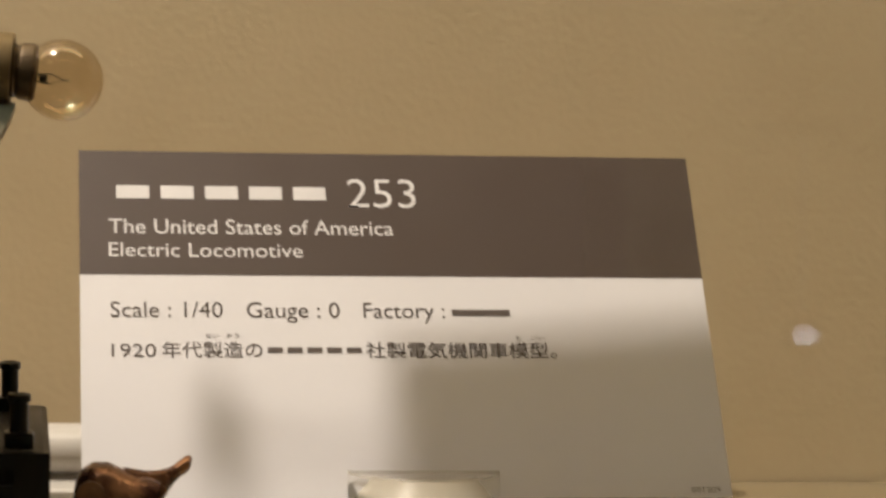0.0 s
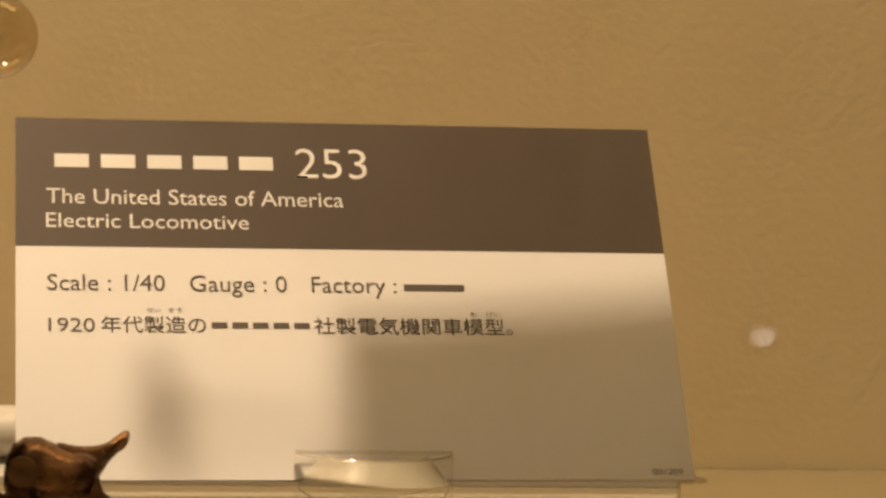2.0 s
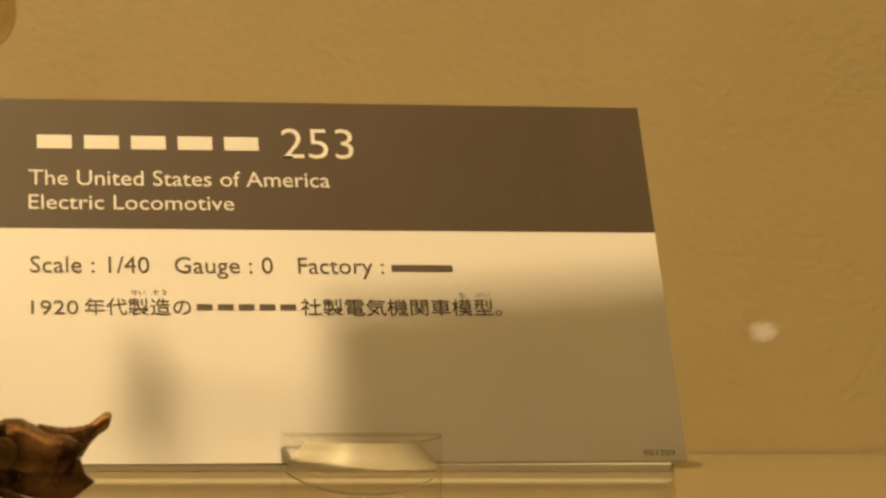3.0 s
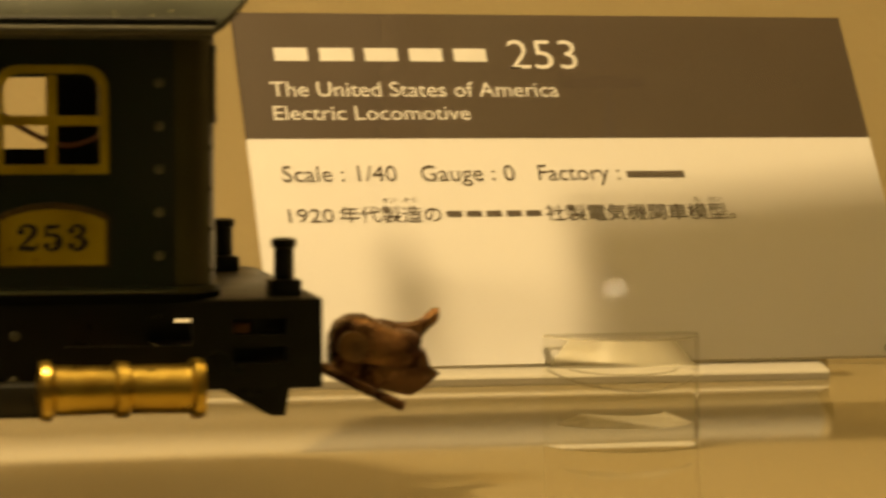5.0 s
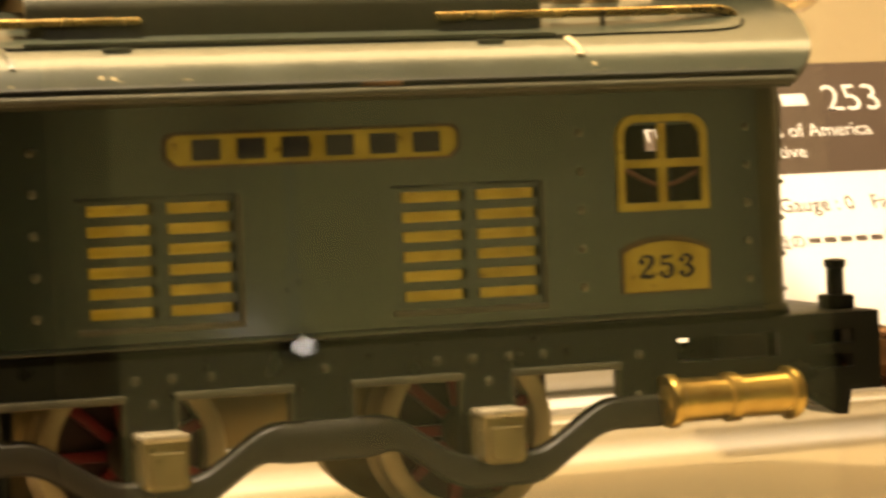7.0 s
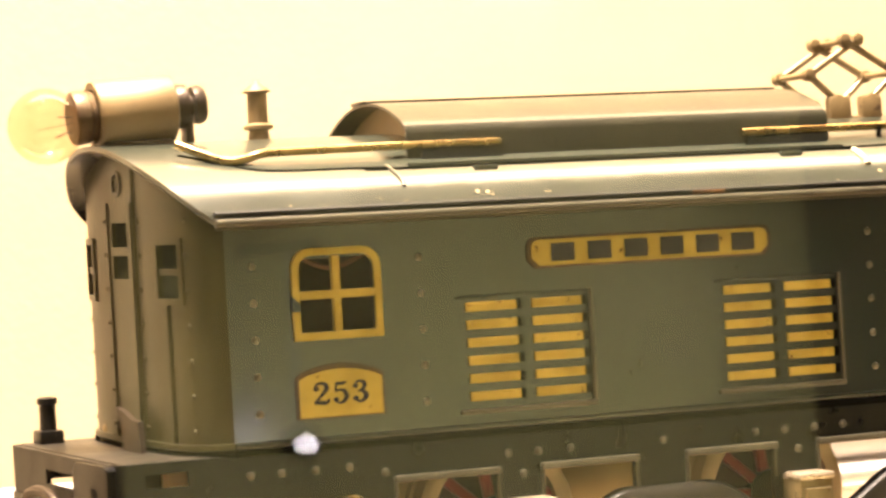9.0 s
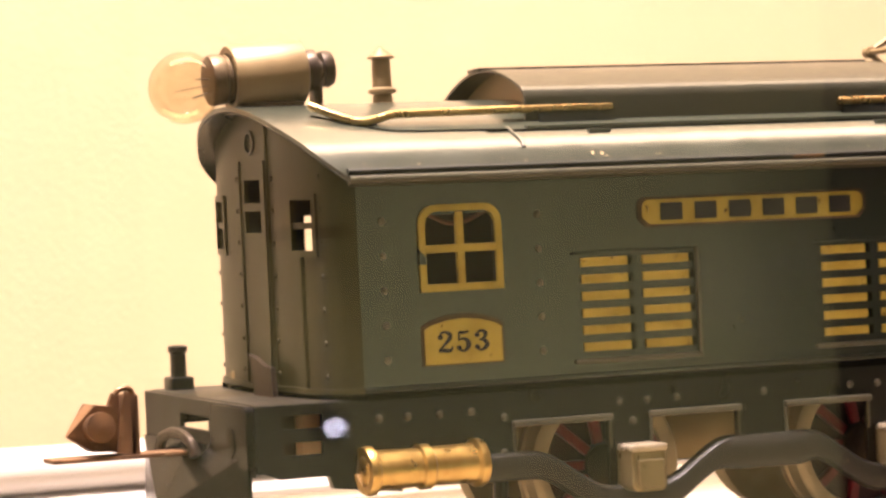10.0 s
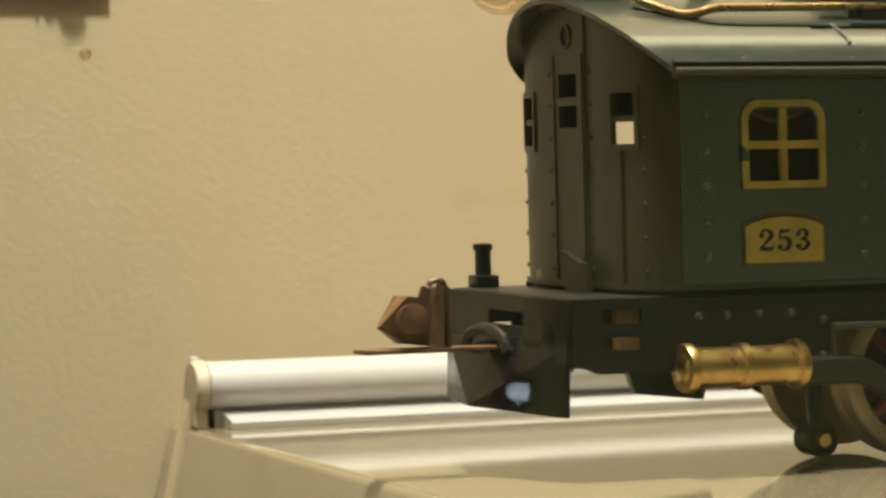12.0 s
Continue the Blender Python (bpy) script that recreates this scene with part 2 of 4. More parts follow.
def box(bm, x0, x1, y0, y1, z0, z1, bevel=0.0, m=None):
    g = bmesh.ops.create_cube(bm, size=1.0)
    vs = g["verts"]
    for v in vs:
        v.co = Vector((x0 + (v.co.x + 0.5) * (x1 - x0), y0 + (v.co.y + 0.5) * (y1 - y0), z0 + (v.co.z + 0.5) * (z1 - z0)))
    if bevel > 0:
        es = list({e for v in vs for e in v.link_edges})
        r = bmesh.ops.bevel(bm, geom=es, offset=bevel, segments=2, affect="EDGES", profile=0.5)
        vs = list({v for f in r["faces"] for v in f.verts} | {v for v in vs if v.is_valid})
    if m is not None:
        bmesh.ops.transform(bm, matrix=m, verts=vs)
    return bm


def loft(bm, rings, closed=True, caps=True):
    """Skin over rings of equal length."""
    vr = [[bm.verts.new(p) for p in r] for r in rings]
    n = len(vr[0])
    for a, b in zip(vr, vr[1:]):
        for i in range(n if closed else n - 1):
            j = (i + 1) % n
            bm.faces.new((a[i], a[j], b[j], b[i]))
    if caps and closed:
        bm.faces.new(vr[0][::-1])
        bm.faces.new(vr[-1])
    return bm


def lathe(bm, origin, axis, outline, n=24):
    """A turned body: outline rows of (distance along the axis, radius)."""
    axis = Vector(axis).normalized()
    q = Vector((0, 0, 1)).rotation_difference(axis)
    rings = []
    for d, r in outline:
        rings.append([Vector(origin) + q @ Vector((max(r, 0.01) * math.cos(2 * math.pi * i / n), max(r, 0.01) * math.sin(2 * math.pi * i / n), d)) for i in range(n)])
    return loft(bm, rings)


def wire(bm, path, r, n=10):
    """A round wire along a path."""
    pts = [Vector(p) for p in path]
    rings = []
    for i, p in enumerate(pts):
        d = (pts[min(i + 1, len(pts) - 1)] - pts[max(i - 1, 0)]).normalized()
        side = d.cross(Vector((0.13, 0.35, 1))).normalized()
        up = side.cross(d).normalized()
        rings.append([p + r * (math.cos(2 * math.pi * k / n) * side + math.sin(2 * math.pi * k / n) * up) for k in range(n)])
    return loft(bm, rings)


def smooth_path(pts, n=8):
    """Catmull-Rom through the points."""
    ps = [Vector(p) for p in pts]
    ps = [2 * ps[0] - ps[1]] + ps + [2 * ps[-1] - ps[-2]]
    out = []
    for a, b, c, d in zip(ps, ps[1:], ps[2:], ps[3:]):
        for k in range(n):
            t = k / n
            out.append(0.5 * ((2 * b) + (c - a) * t + (2 * a - 5 * b + 4 * c - d) * t * t + (3 * b - a - 3 * c + d) * t ** 3))
    return out + [ps[-2]]


def sheet(bm, us, spans, place, thick):
    """A pressed sheet with openings: for each station u, spans(u) gives its solid stretches of v; place(u, v, w) sets a point, w from 0 to thick."""
    for u0, u1 in zip(us, us[1:]):
        e = (u1 - u0) * 1e-4
        a, b = spans(u0 + e), spans(u1 - e)
        if len(a) != len(b):
            continue
        for (a0, a1), (b0, b1) in zip(a, b):
            if a1 - a0 < 1e-3 and b1 - b0 < 1e-3:
                continue
            vs = [bm.verts.new(place(u, v, w)) for w in (0, thick) for u, v in ((u0, a0), (u1, b0), (u1, b1), (u0, a1))]
            for f in ((0, 1, 2, 3), (7, 6, 5, 4), (0, 4, 5, 1), (3, 2, 6, 7), (0, 3, 7, 4), (1, 5, 6, 2)):
                bm.faces.new([vs[i] for i in f])
    bmesh.ops.remove_doubles(bm, verts=bm.verts, dist=1e-3)
    seen = {}
    for f in list(bm.faces):
        key = frozenset(f.verts)
        seen.setdefault(key, []).append(f)
    bmesh.ops.delete(bm, geom=[f for fs in seen.values() if len(fs) > 1 for f in fs], context="FACES_ONLY")
    return bm


def cut(spans, lo, hi):
    out = []
    for a, b in spans:
        if hi <= a or lo >= b:
            out.append((a, b))
            continue
        if lo > a:
            out.append((a, lo))
        if hi < b:
            out.append((hi, b))
    return out


def words(text, height, spacing=1.0, bold=0.0, width=None):
    """The outline of a line of writing as a flat bmesh, in millimetres, its left foot at the origin; height: of a capital."""
    c = bpy.data.curves.new("writing", "FONT")
    c.body, c.size, c.space_character, c.offset, c.resolution_u = text, 1.0, spacing, bold, 3
    ob = bpy.data.objects.new("writing", c)
    scene.collection.objects.link(ob)
    bpy.context.view_layer.update()
    me = bpy.data.meshes.new_from_object(ob.evaluated_get(bpy.context.evaluated_depsgraph_get()))
    bpy.data.objects.remove(ob)
    bm = bmesh.new()
    bm.from_mesh(me)
    bpy.data.meshes.remove(me)
    xs = [v.co.x for v in bm.verts]
    s = height / 0.70
    sx = (width / (max(xs) - min(xs))) if width else s
    lo = min(xs)
    for v in bm.verts:
        v.co = Vector(((v.co.x - lo) * sx, v.co.y * s, 0))
    return bm


# ---- the setting: wall, shelf, rear profile, case and gallery ----
SHELF_Z = 5.2
WALL_Y = 232.0

bm = bmesh.new()
box(bm, -900, 1100, WALL_Y, WALL_Y + 20, -420, 760)
structure("wall_back", bm, WALLPAINT, "cream textured wallpaper on the back wall of the display case", "wall")

bm = bmesh.new()
rings = []
for y, xe in ((-70, -139.5), (WALL_Y - 1, -128)):
    arc = [(xe - 3 * math.sin(a), SHELF_Z - 3 + 3 * math.cos(a)) for a in (radians(62 * k / 6) for k in range(7))]
    sec = [(700, SHELF_Z)] + arc + [(xe - 12, -34), (xe - 9, -35), (xe + 3, SHELF_Z - 4), (700, SHELF_Z - 4)]
    rings.append([(x, y, z) for x, z in sec])
loft(bm, rings)
structure("shelf", bm, SHELF, "glossy cream display shelf carrying the model train", "shelf", True)
# Added wedge, shaped like the shadow on the wall beside the rail end.
bm = bmesh.new()
loft(bm, [[(-130.4, y, 13.0), (-122.0, y, 13.0), (-112, y, -110), (-158, y, -110)] for y in (209, 216)])
structure("trim_bracket", bm, WALLPAINT, "cream tapered wedge for the shadow beside the rail end", "bracket")


def profile_bar():
    bar = thing("shelf_back_rail", "white plastic rail with a rounded top along the shelf edge", "rail")
    out = []
    for k in range(15):
        a = radians(-100 + 250 * k / 14)
        out.append((207 - 7.2 * math.cos(a), 15.8 + 6.1 * math.sin(a)))
    x0, x1 = -127.4, 257
    bm = bmesh.new()
    loft(bm, [[(x, y, z) for y, z in out] for x in (x0, x1)])
    part("tube", bm, BARWHITE, bar)
    bm = bmesh.new()
    loft(bm, [[(x, y, z) for y, z in ((204, 9.8), (218, 9.8), (218, 5.25), (204, 5.25))] for x in (x0 + 2, x1)])
    part("groove", bm, BARWHITE, bar)
    bm = bmesh.new()
    sole = [(195, 5.3), (194.8, 6.9), (195.3, 7.5), (196.4, 7.6), (203.4, 9.2), (205.2, 9.2), (205.2, 5.3)]
    loft(bm, [[(x, y, z) for y, z in sole] for x in (x0 + 4, x1)])
    part("foot", bm, BARWHITE, bar)
    for x, w in ((x0 - 3.2, 3.2), (x1, 2.5)):
        bm = bmesh.new()
        pts = [(207 - 7.6 * math.cos(a), 15.8 + 6.5 * math.sin(a)) for a in (radians(-60 + 230 * k / 15) for k in range(16))]
        pts += [(216.5, 5.3), (203.0, 5.3)]
        far = 1 if x < 0 else -1
        xs = [x, x + 0.5, x + 1.2, x + w] if far > 0 else [x + w, x + w - 0.5, x + w - 1.2, x]
        loft(bm, [[(xx, 209.5 + (y - 209.5) * k, 13.5 + (z - 13.5) * k) for y, z in pts] for xx, k in zip(xs, (0.94, 0.985, 1.0, 1.0))])
        part("end_cap", bm, CAPCREAM, bar, "cream end cap")
    bm = bmesh.new()
    ring = [(207 - 7.3 * math.cos(a), 15.8 + 6.2 * math.sin(a)) for a in (radians(-60 + 230 * k / 15) for k in range(16))]
    loft(bm, [[(xx, y, z) for y, z in ring] for xx in (x0 + 0.02, x0 + 0.5)])
    part("joint", bm, JOINT, bar, "thin grey joint line")
    bm = bmesh.new()
    lathe(bm, (x0 - 1.5, 210, 21.6), (0, 0, 1), [(0, 1.3), (1.2, 1.3), (1.6, 0.8)], 12)
    part("pin", bm, BARWHITE, bar)


profile_bar()

bm = bmesh.new()
box(bm, -900, 1100, -104, -101, -420, 760)
glass = structure("window_1", bm, PANE, "clear glass front pane of the display case", "glass")
glass.visible_shadow = False

for nm, (x0, x1, y0, y1, z0, z1) in (
    ("floor", (-3000, 3400, -3000, 300, -1220, -1200)),
    ("ceiling", (-3000, 3400, -3000, 300, 1700, 1720)),
    ("wall_south", (-3000, 3400, -3020, -3000, -1200, 1700)),
    ("wall_west", (-3020, -3000, -3000, 300, -1200, 1700)),
    ("wall_east", (3400, 3420, -3000, 300, -1200, 1700)),
    ("wall_case_left", (-920, -900, -104, 252, -420, 760)),
    ("wall_case_right", (1100, 1120, -104, 252, -420, 760)),
):
    bm = bmesh.new()
    box(bm, x0, x1, y0, y1, z0, z1)
    case = "case" in nm
    structure(nm, bm, WALLPAINT if case else DARKWALL, "cream side wall of the display case" if case else "plain dark surface of the dim gallery", nm.split("_")[0])

# Pale surface out of view, there for its mirror image in glass and enamel.
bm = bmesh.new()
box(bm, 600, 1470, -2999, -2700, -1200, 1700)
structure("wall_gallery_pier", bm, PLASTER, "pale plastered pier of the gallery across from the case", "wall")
# Added board out of view, outlined to cast the shadows on the card.
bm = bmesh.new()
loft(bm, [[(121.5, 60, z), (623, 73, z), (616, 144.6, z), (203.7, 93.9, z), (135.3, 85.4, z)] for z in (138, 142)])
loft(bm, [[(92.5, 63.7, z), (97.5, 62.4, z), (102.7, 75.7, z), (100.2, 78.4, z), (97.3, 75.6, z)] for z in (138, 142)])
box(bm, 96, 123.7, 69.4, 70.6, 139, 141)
structure("shelf_upper", bm, BARWHITE, "unseen added board that casts the shadows on the caption card", "shelf")

# the small bright lamp across the gallery whose mirror image hangs in the glass
lamp = thing("wall_lamp", "small lit round lamp on a dark bracket across the gallery", "lamp")
bm = bmesh.new()
lathe(bm, (776, -2600, -120), (0, 1, 0), [(-0.1, 9), (2, 12.0), (4, 11.5), (6, 8), (7, 0.1)], 20)
for v in bm.verts:
    v.co.z = -120 + (v.co.z + 120) * 0.75
part("lens", bm, GLARE, lamp)
bm = bmesh.new()
lathe(bm, (776, -2640, -120), (0, 1, 0), [(0, 12), (4, 19), (39, 19), (39.4, 17)], 20)
part("housing", bm, DARKWALL, lamp)
bm = bmesh.new()
box(bm, 771, 781, -2628, -2618, -104, 90, 2)
part("stem", bm, BARWHITE, lamp, "thin white stem")
bm = bmesh.new()
box(bm, 740, 812, -3000, -2610, 88, 104, 2)
part("bracket", bm, DARKWALL, lamp)


# ---- the caption card and its clear stand ----
def caption_card():
    yaw, lean, size = radians(3.7), radians(33.6), 0.988
    base = Matrix.Translation((0.1090, 0.0768, 0.0210)) @ Euler((0, 0, yaw)).to_matrix().to_4x4() @ Euler((radians(90) - lean, 0, 0)).to_matrix().to_4x4() @ Matrix.Scale(size, 4)
    card = thing("caption_card", "white caption card with brown heading band, leaning in a clear stand", "sign")
    card.matrix_world = base
    W, Hh = 131.8, 82.0
    bm = bmesh.new()
    box(bm, 0, W, 0, Hh, -1.0, 0)
    part("board", bm, CARD, card, smooth=False)
    bm = bmesh.new()
    box(bm, -0.02, W + 0.02, Hh - 30.4, Hh + 0.02, -1.02, 0.05)
    part("heading_band", bm, CARDBROWN, card, "dark brown printed heading band", smooth=False)

    def line(text, u0, u1, base_d, cap, mat, bold=0.0, z=0.10, name="writing"):
        bm = words(text, cap, bold=bold, width=u1 - u0)
        for v in bm.verts:
            v.co += Vector((u0, Hh - base_d, z))
        part(name, bm, mat, card, smooth=False)

    def bars(u0, u1, n, d0, d1, mat, z=0.10, fill=0.62):
        step = (u1 - u0) / n
        for k in range(n):
            bm = bmesh.new()
            x = u0 + step * (k + (1 - fill) / 2)
            box(bm, x, x + step * fill, Hh - d1, Hh - d0, z - 0.02, z, 0)
            part("bar", bm, mat, card, smooth=False)

    bars(6.5, 53.2, 5, 8.6, 11.8, PRINTWHITE, fill=0.74)
    line("253", 56.7, 71.3, 13.5, 7.3, PRINTWHITE, -0.006)
    line("The United States of America", 6.05, 65.95, 20.4, 3.6, PRINTWHITE)
    line("Electric Locomotive", 6.0, 46.4, 26.0, 3.4, PRINTWHITE)
    line("Scale : 1/40", 6.15, 29.2, 40.5, 3.75, PRINTGREY)
    line("Gauge : 0", 34.1, 53.45, 40.5, 3.75, PRINTGREY)
    line("Factory :", 58.4, 75.5, 40.5, 3.75, PRINTGREY)
    bars(77.0, 89.3, 1, 38.4, 39.9, PRINTGREY, fill=1.0)
    line("1920", 6.3, 15.3, 49.8, 3.1, PRINTGREY)
    line("\u5e74\u4ee3\u88fd\u9020\u306e", 16.5, 37.0, 49.7, 2.9, PRINTGREY, 0.004)
    bars(37.6, 58.0, 5, 47.5, 48.8, PRINTGREY, fill=0.76)
    line("\u793e\u88fd\u96fb\u6c17\u6a5f\u95a2\u8eca\u6a21\u578b\u3002", 58.4, 98.4, 49.7, 2.9, PRINTGREY, 0.004)
    line("\u305b\u3044", 25.4, 28.2, 45.4, 0.95, PRINTGREY)
    line("\u305e\u3046", 29.6, 32.4, 45.4, 0.95, PRINTGREY)
    line("\u3082", 90.0, 91.2, 45.7, 0.95, PRINTGREY)
    line("\u3051\u3044", 93.4, 96.2, 45.7, 0.95, PRINTGREY)
    line("001209", 123.4, 129.5, 81.0, 1.25, PRINTGREY)
    return base


caption_card()


def card_stand():
    """A clear half-round block with a card slot; pale films paint its refracted light."""
    stand = thing("card_stand", "clear acrylic half-round card stand on the glossy shelf", "stand")
    n, r, cx, cy, top = 40, 15.2, 176.1, 82.4, 26.5
    turn = radians(2.0)

    def rim(k, shrink=0.0):
        a = math.pi + math.pi * k / n
        x, y = (r - shrink) * math.cos(a), (r - shrink) * math.sin(a)
        return cx + x * math.cos(turn) - y * math.sin(turn), cy + x * math.sin(turn) + y * math.cos(turn)

    def ring(z, shrink=0.0):
        front = [(*rim(k, shrink), z) for k in range(n + 1)]
        return front

    bm = bmesh.new()
    loft(bm, [ring(SHELF_Z + 0.05, 0.3), ring(SHELF_Z + 0.4), ring(top - 0.4), ring(top, 0.35)])
    part("body", bm, STANDCLEAR, stand)

    def band(name, label, z_low, z_high, shrink, k0, k1, mat, thick=0.12, back=0.0):
        bm = bmesh.new()
        rings = []
        for k in range(k0, k1 + 1):
            (x, y), (xi, yi) = rim(k, shrink), rim(k, shrink + thick)
            (xb, yb), (xc, yc) = rim(k, shrink + back), rim(k, shrink + back + thick)
            rings.append([(x, y, z_low(k)), (xi, yi, z_low(k)), (xc, yc, z_high(k)), (xb, yb, z_high(k))])
        loft(bm, rings)
        part(name, bm, mat, stand, label)

    def sag(k):
        return math.sin(math.pi * k / n)

    band("frosted_front", "pale film painting the light refracted from the card", lambda k: 19.9 + 1.2 * sag(k), lambda k: top - 0.9, 0.5, 1, n - 1, HAZE, back=4.5)
    band("rim", "polished top rim", lambda k: top - 0.55, lambda k: top - 0.15, 0.1, 0, n, RIMHAZE)
    band("slot_line", "bowed bright line painted for the refraction", lambda k: 19.6 - 3.2 * sag(k) ** 1.4, lambda k: 20.0 - 3.1 * sag(k) ** 1.4, 0.6, 1, n - 1, RIMHAZE)
    band("slot_line", "second bowed line painted for the refraction", lambda k: 19.9 - 0.7 * sag(k), lambda k: 20.2 - 0.7 * sag(k), 4.0, 3, n - 3, RIMHAZE)
    band("slot_floor", "pale band painting the refracted white card", lambda k: 9.4, lambda k: 11.4, 1.5, 3, n - 3, RIMHAZE, back=5.0)
    bm = bmesh.new()
    a, b = rim(0, 0.2), rim(n, 0.2)
    loft(bm, [[(a[0], a[1], z), (b[0], b[1], z), (b[0], b[1] - 0.25, z), (a[0], a[1] - 0.25, z)] for z in (top - 0.8, top - 0.1)])
    part("rim", bm, RIMHAZE, stand, "polished straight back rim")


card_stand()

# ---- the model locomotive ----
LY = 29.8          # its middle line
loco = thing("model_locomotive", "worn dark green tinplate toy electric locomotive with brass trim", "model train")


def ease(t):
    t = max(0.0, min(1.0, t))
    return t * t * (3 - 2 * t)


def from_axle(x):
    return min(abs(x + 30.0), abs(x - 31.0))


def cos_low(x):
    """Lower edge of the side frame."""
    if abs(x) > 64:
        return 25.4
    return 13.6 + 8.2 * ease((from_axle(x) - 5) / 17) - 1.4 * ease((13 - abs(x)) / 6)


def bar_top(x):
    return 19.2 + 8.0 * ease((from_axle(x) - 5) / 17)


HOLES = ((-55.2, -35.2), (-25.4, -6.4), (5.2, 23.8), (34.2, 53.4))


def side_frame(y0, thick, name):
    xs = sorted({-108.5, -107, 108.5 - 2.5, 107 - 2.5, *[k * 1.0 for k in range(-104, 105)], *[e for h in HOLES for e in h], -64, 64, -103.2, -95.2, 92.0, 100.4, 65.6, 85.4,
                 -62, 62})

    def spans(x):
        a = abs(x)
        s = [(cos_low(x) if a < 106.5 else 26.6, 39.4)]
        for lo, hi in HOLES:
            if lo < x < hi:
                s = cut(s, bar_top(x), 32.2)
        if -103.2 < x < -95.2:
            s = cut(cut(s, 29.8, 32.2), 34.8, 37.3)
        if 92.0 < x < 100.4:
            s = cut(cut(s, 29.6, 32.0), 34.0, 36.4)
        if 65.6 < x < 85.4:
            s = cut(s, 32.4, 36.6)
        return s

    bm = bmesh.new()
    sheet(bm, xs, spans, lambda u, v, w: (u, y0 + w, v), thick)
    fr = part(name, bm, BLACK, loco, smooth=False)
    return fr


near_frame = side_frame(-0.4, 0.9, "side_frame")
far_frame = side_frame(2 * LY - 0.5, 0.9, "side_frame")

bm = bmesh.new()
box(bm, -107.5, 105.5, 0.4, 2 * LY - 0.4, 38.6, 39.6, 0.4)
part("frame_deck", bm, BEAMBLACK, loco)


def hole_lips():
    for a, b in HOLES:
        bm = bmesh.new()
        box(bm, a - 0.8, b + 0.8, -2.0, -0.3, 32.1, 33.4, 0.4)
        for x in (a - 0.7, b):
            box(bm, x, x + 0.7, -1.0, -0.3, 26.5, 32.2, 0.2)
        part("hole_lip", bm, WORNLITEDGE, near_frame)


hole_lips()


def equaliser():
    bm = bmesh.new()
    rings = []
    for k in range(121):
        x = -62 + 124 * k / 120
        lo, hi = cos_low(x) - 0.2, bar_top(x)
        if abs(x) < 5:
            hi = min(hi, 27)
        ring = []
        for d, h in ((0.3, 0.0), (-1.2, 0.0), (-2.0, 0.12), (-2.2, 0.32), (-2.4, 0.6), (-2.0, 0.88), (-1.0, 1.0), (0.3, 1.0)):
            ring.append((x, d, lo + (hi - lo) * h))
        rings.append(ring)
    loft(bm, rings)
    part("equaliser_bar", bm, BARPAINT, near_frame)


equaliser()


def rivets(spots, outline, axis, mat, parent, n=10):
    """Round rivet heads, one object each, on one shared mesh."""
    me = finish(lathe(bmesh.new(), (0, 0, 0), axis, outline, n), "rivet", mat, True)
    for x, y, z in spots:
        ob = new("rivet", me)
        ob.parent, ob.location = parent, ((x + SKEW * y) * MM, y * MM, (z - 0.5 * SKEW * y) * MM)


def frame_rivets():
    spots = [(x, -0.4, 35.6) for x in (-83.5, -77.6, -71.0, -64.3, -32.5, -26.2, -19.6, 0.2, 20.3, 26.8, 33.5, 39.9)]
    spots += [(-57.4, -0.4, 34.1), (58.0, -0.4, 34.3), (-57.7, -0.4, 27.2), (57.7, -0.4, 27.2), (-29.6, -0.4, 31.6), (29.6, -0.4, 31.6)]
    rivets(spots, [(0, 0.85), (0.4, 0.72), (0.65, 0.3)], (0, -1, 0), WORNLITEDGE, near_frame, 8)


frame_rivets()


def journal_box(x, y, s):
    def slab(hw, z0, z1, r, y0, y1):
        low = [(x + hw - r + r * math.sin(a), z0 + r - r * math.cos(a)) for a in (radians(90 * k / 5) for k in range(6))]
        pts = low + [(x + hw, z1), (x - hw, z1)] + [(2 * x - px, pz) for px, pz in reversed(low)]
        e = 0.35 * (1 if y1 > y0 else -1)
        inset = [(x + (px - x) * 0.90, (z0 + z1) / 2 + (pz - (z0 + z1) / 2) * 0.93) for px, pz in pts]
        return loft(bmesh.new(), [[(px, y0, pz) for px, pz in pts], [(px, y1 - e, pz) for px, pz in pts], [(px, y1, pz) for px, pz in inset]])

    ob = part("axle_box", slab(3.8, 18.0, 26.6, 1.6, y, y + s * 6), NICKEL, loco, "nickel axle box")
    part("cover", slab(2.9, 18.6, 24.4, 1.4, y + s * 5.9, y + s * 6.7), NICKEL, ob)
    # Paler nickel on the lid puts the bright top reflection into its colour.
    bm = bmesh.new()
    box(bm, x - 4.0, x + 4.0, min(y, y + s * 6.5), max(y, y + s * 6.5), 25.9, 27.3, 0.5)
    part("lid", bm, LIDNICKEL, ob, "bright nickel lid, its top reflection in the colour")


for jx in (-29.7, 29.5):
    journal_box(jx, -0.5, -1)
    journal_box(jx, 2 * LY + 0.4, 1)


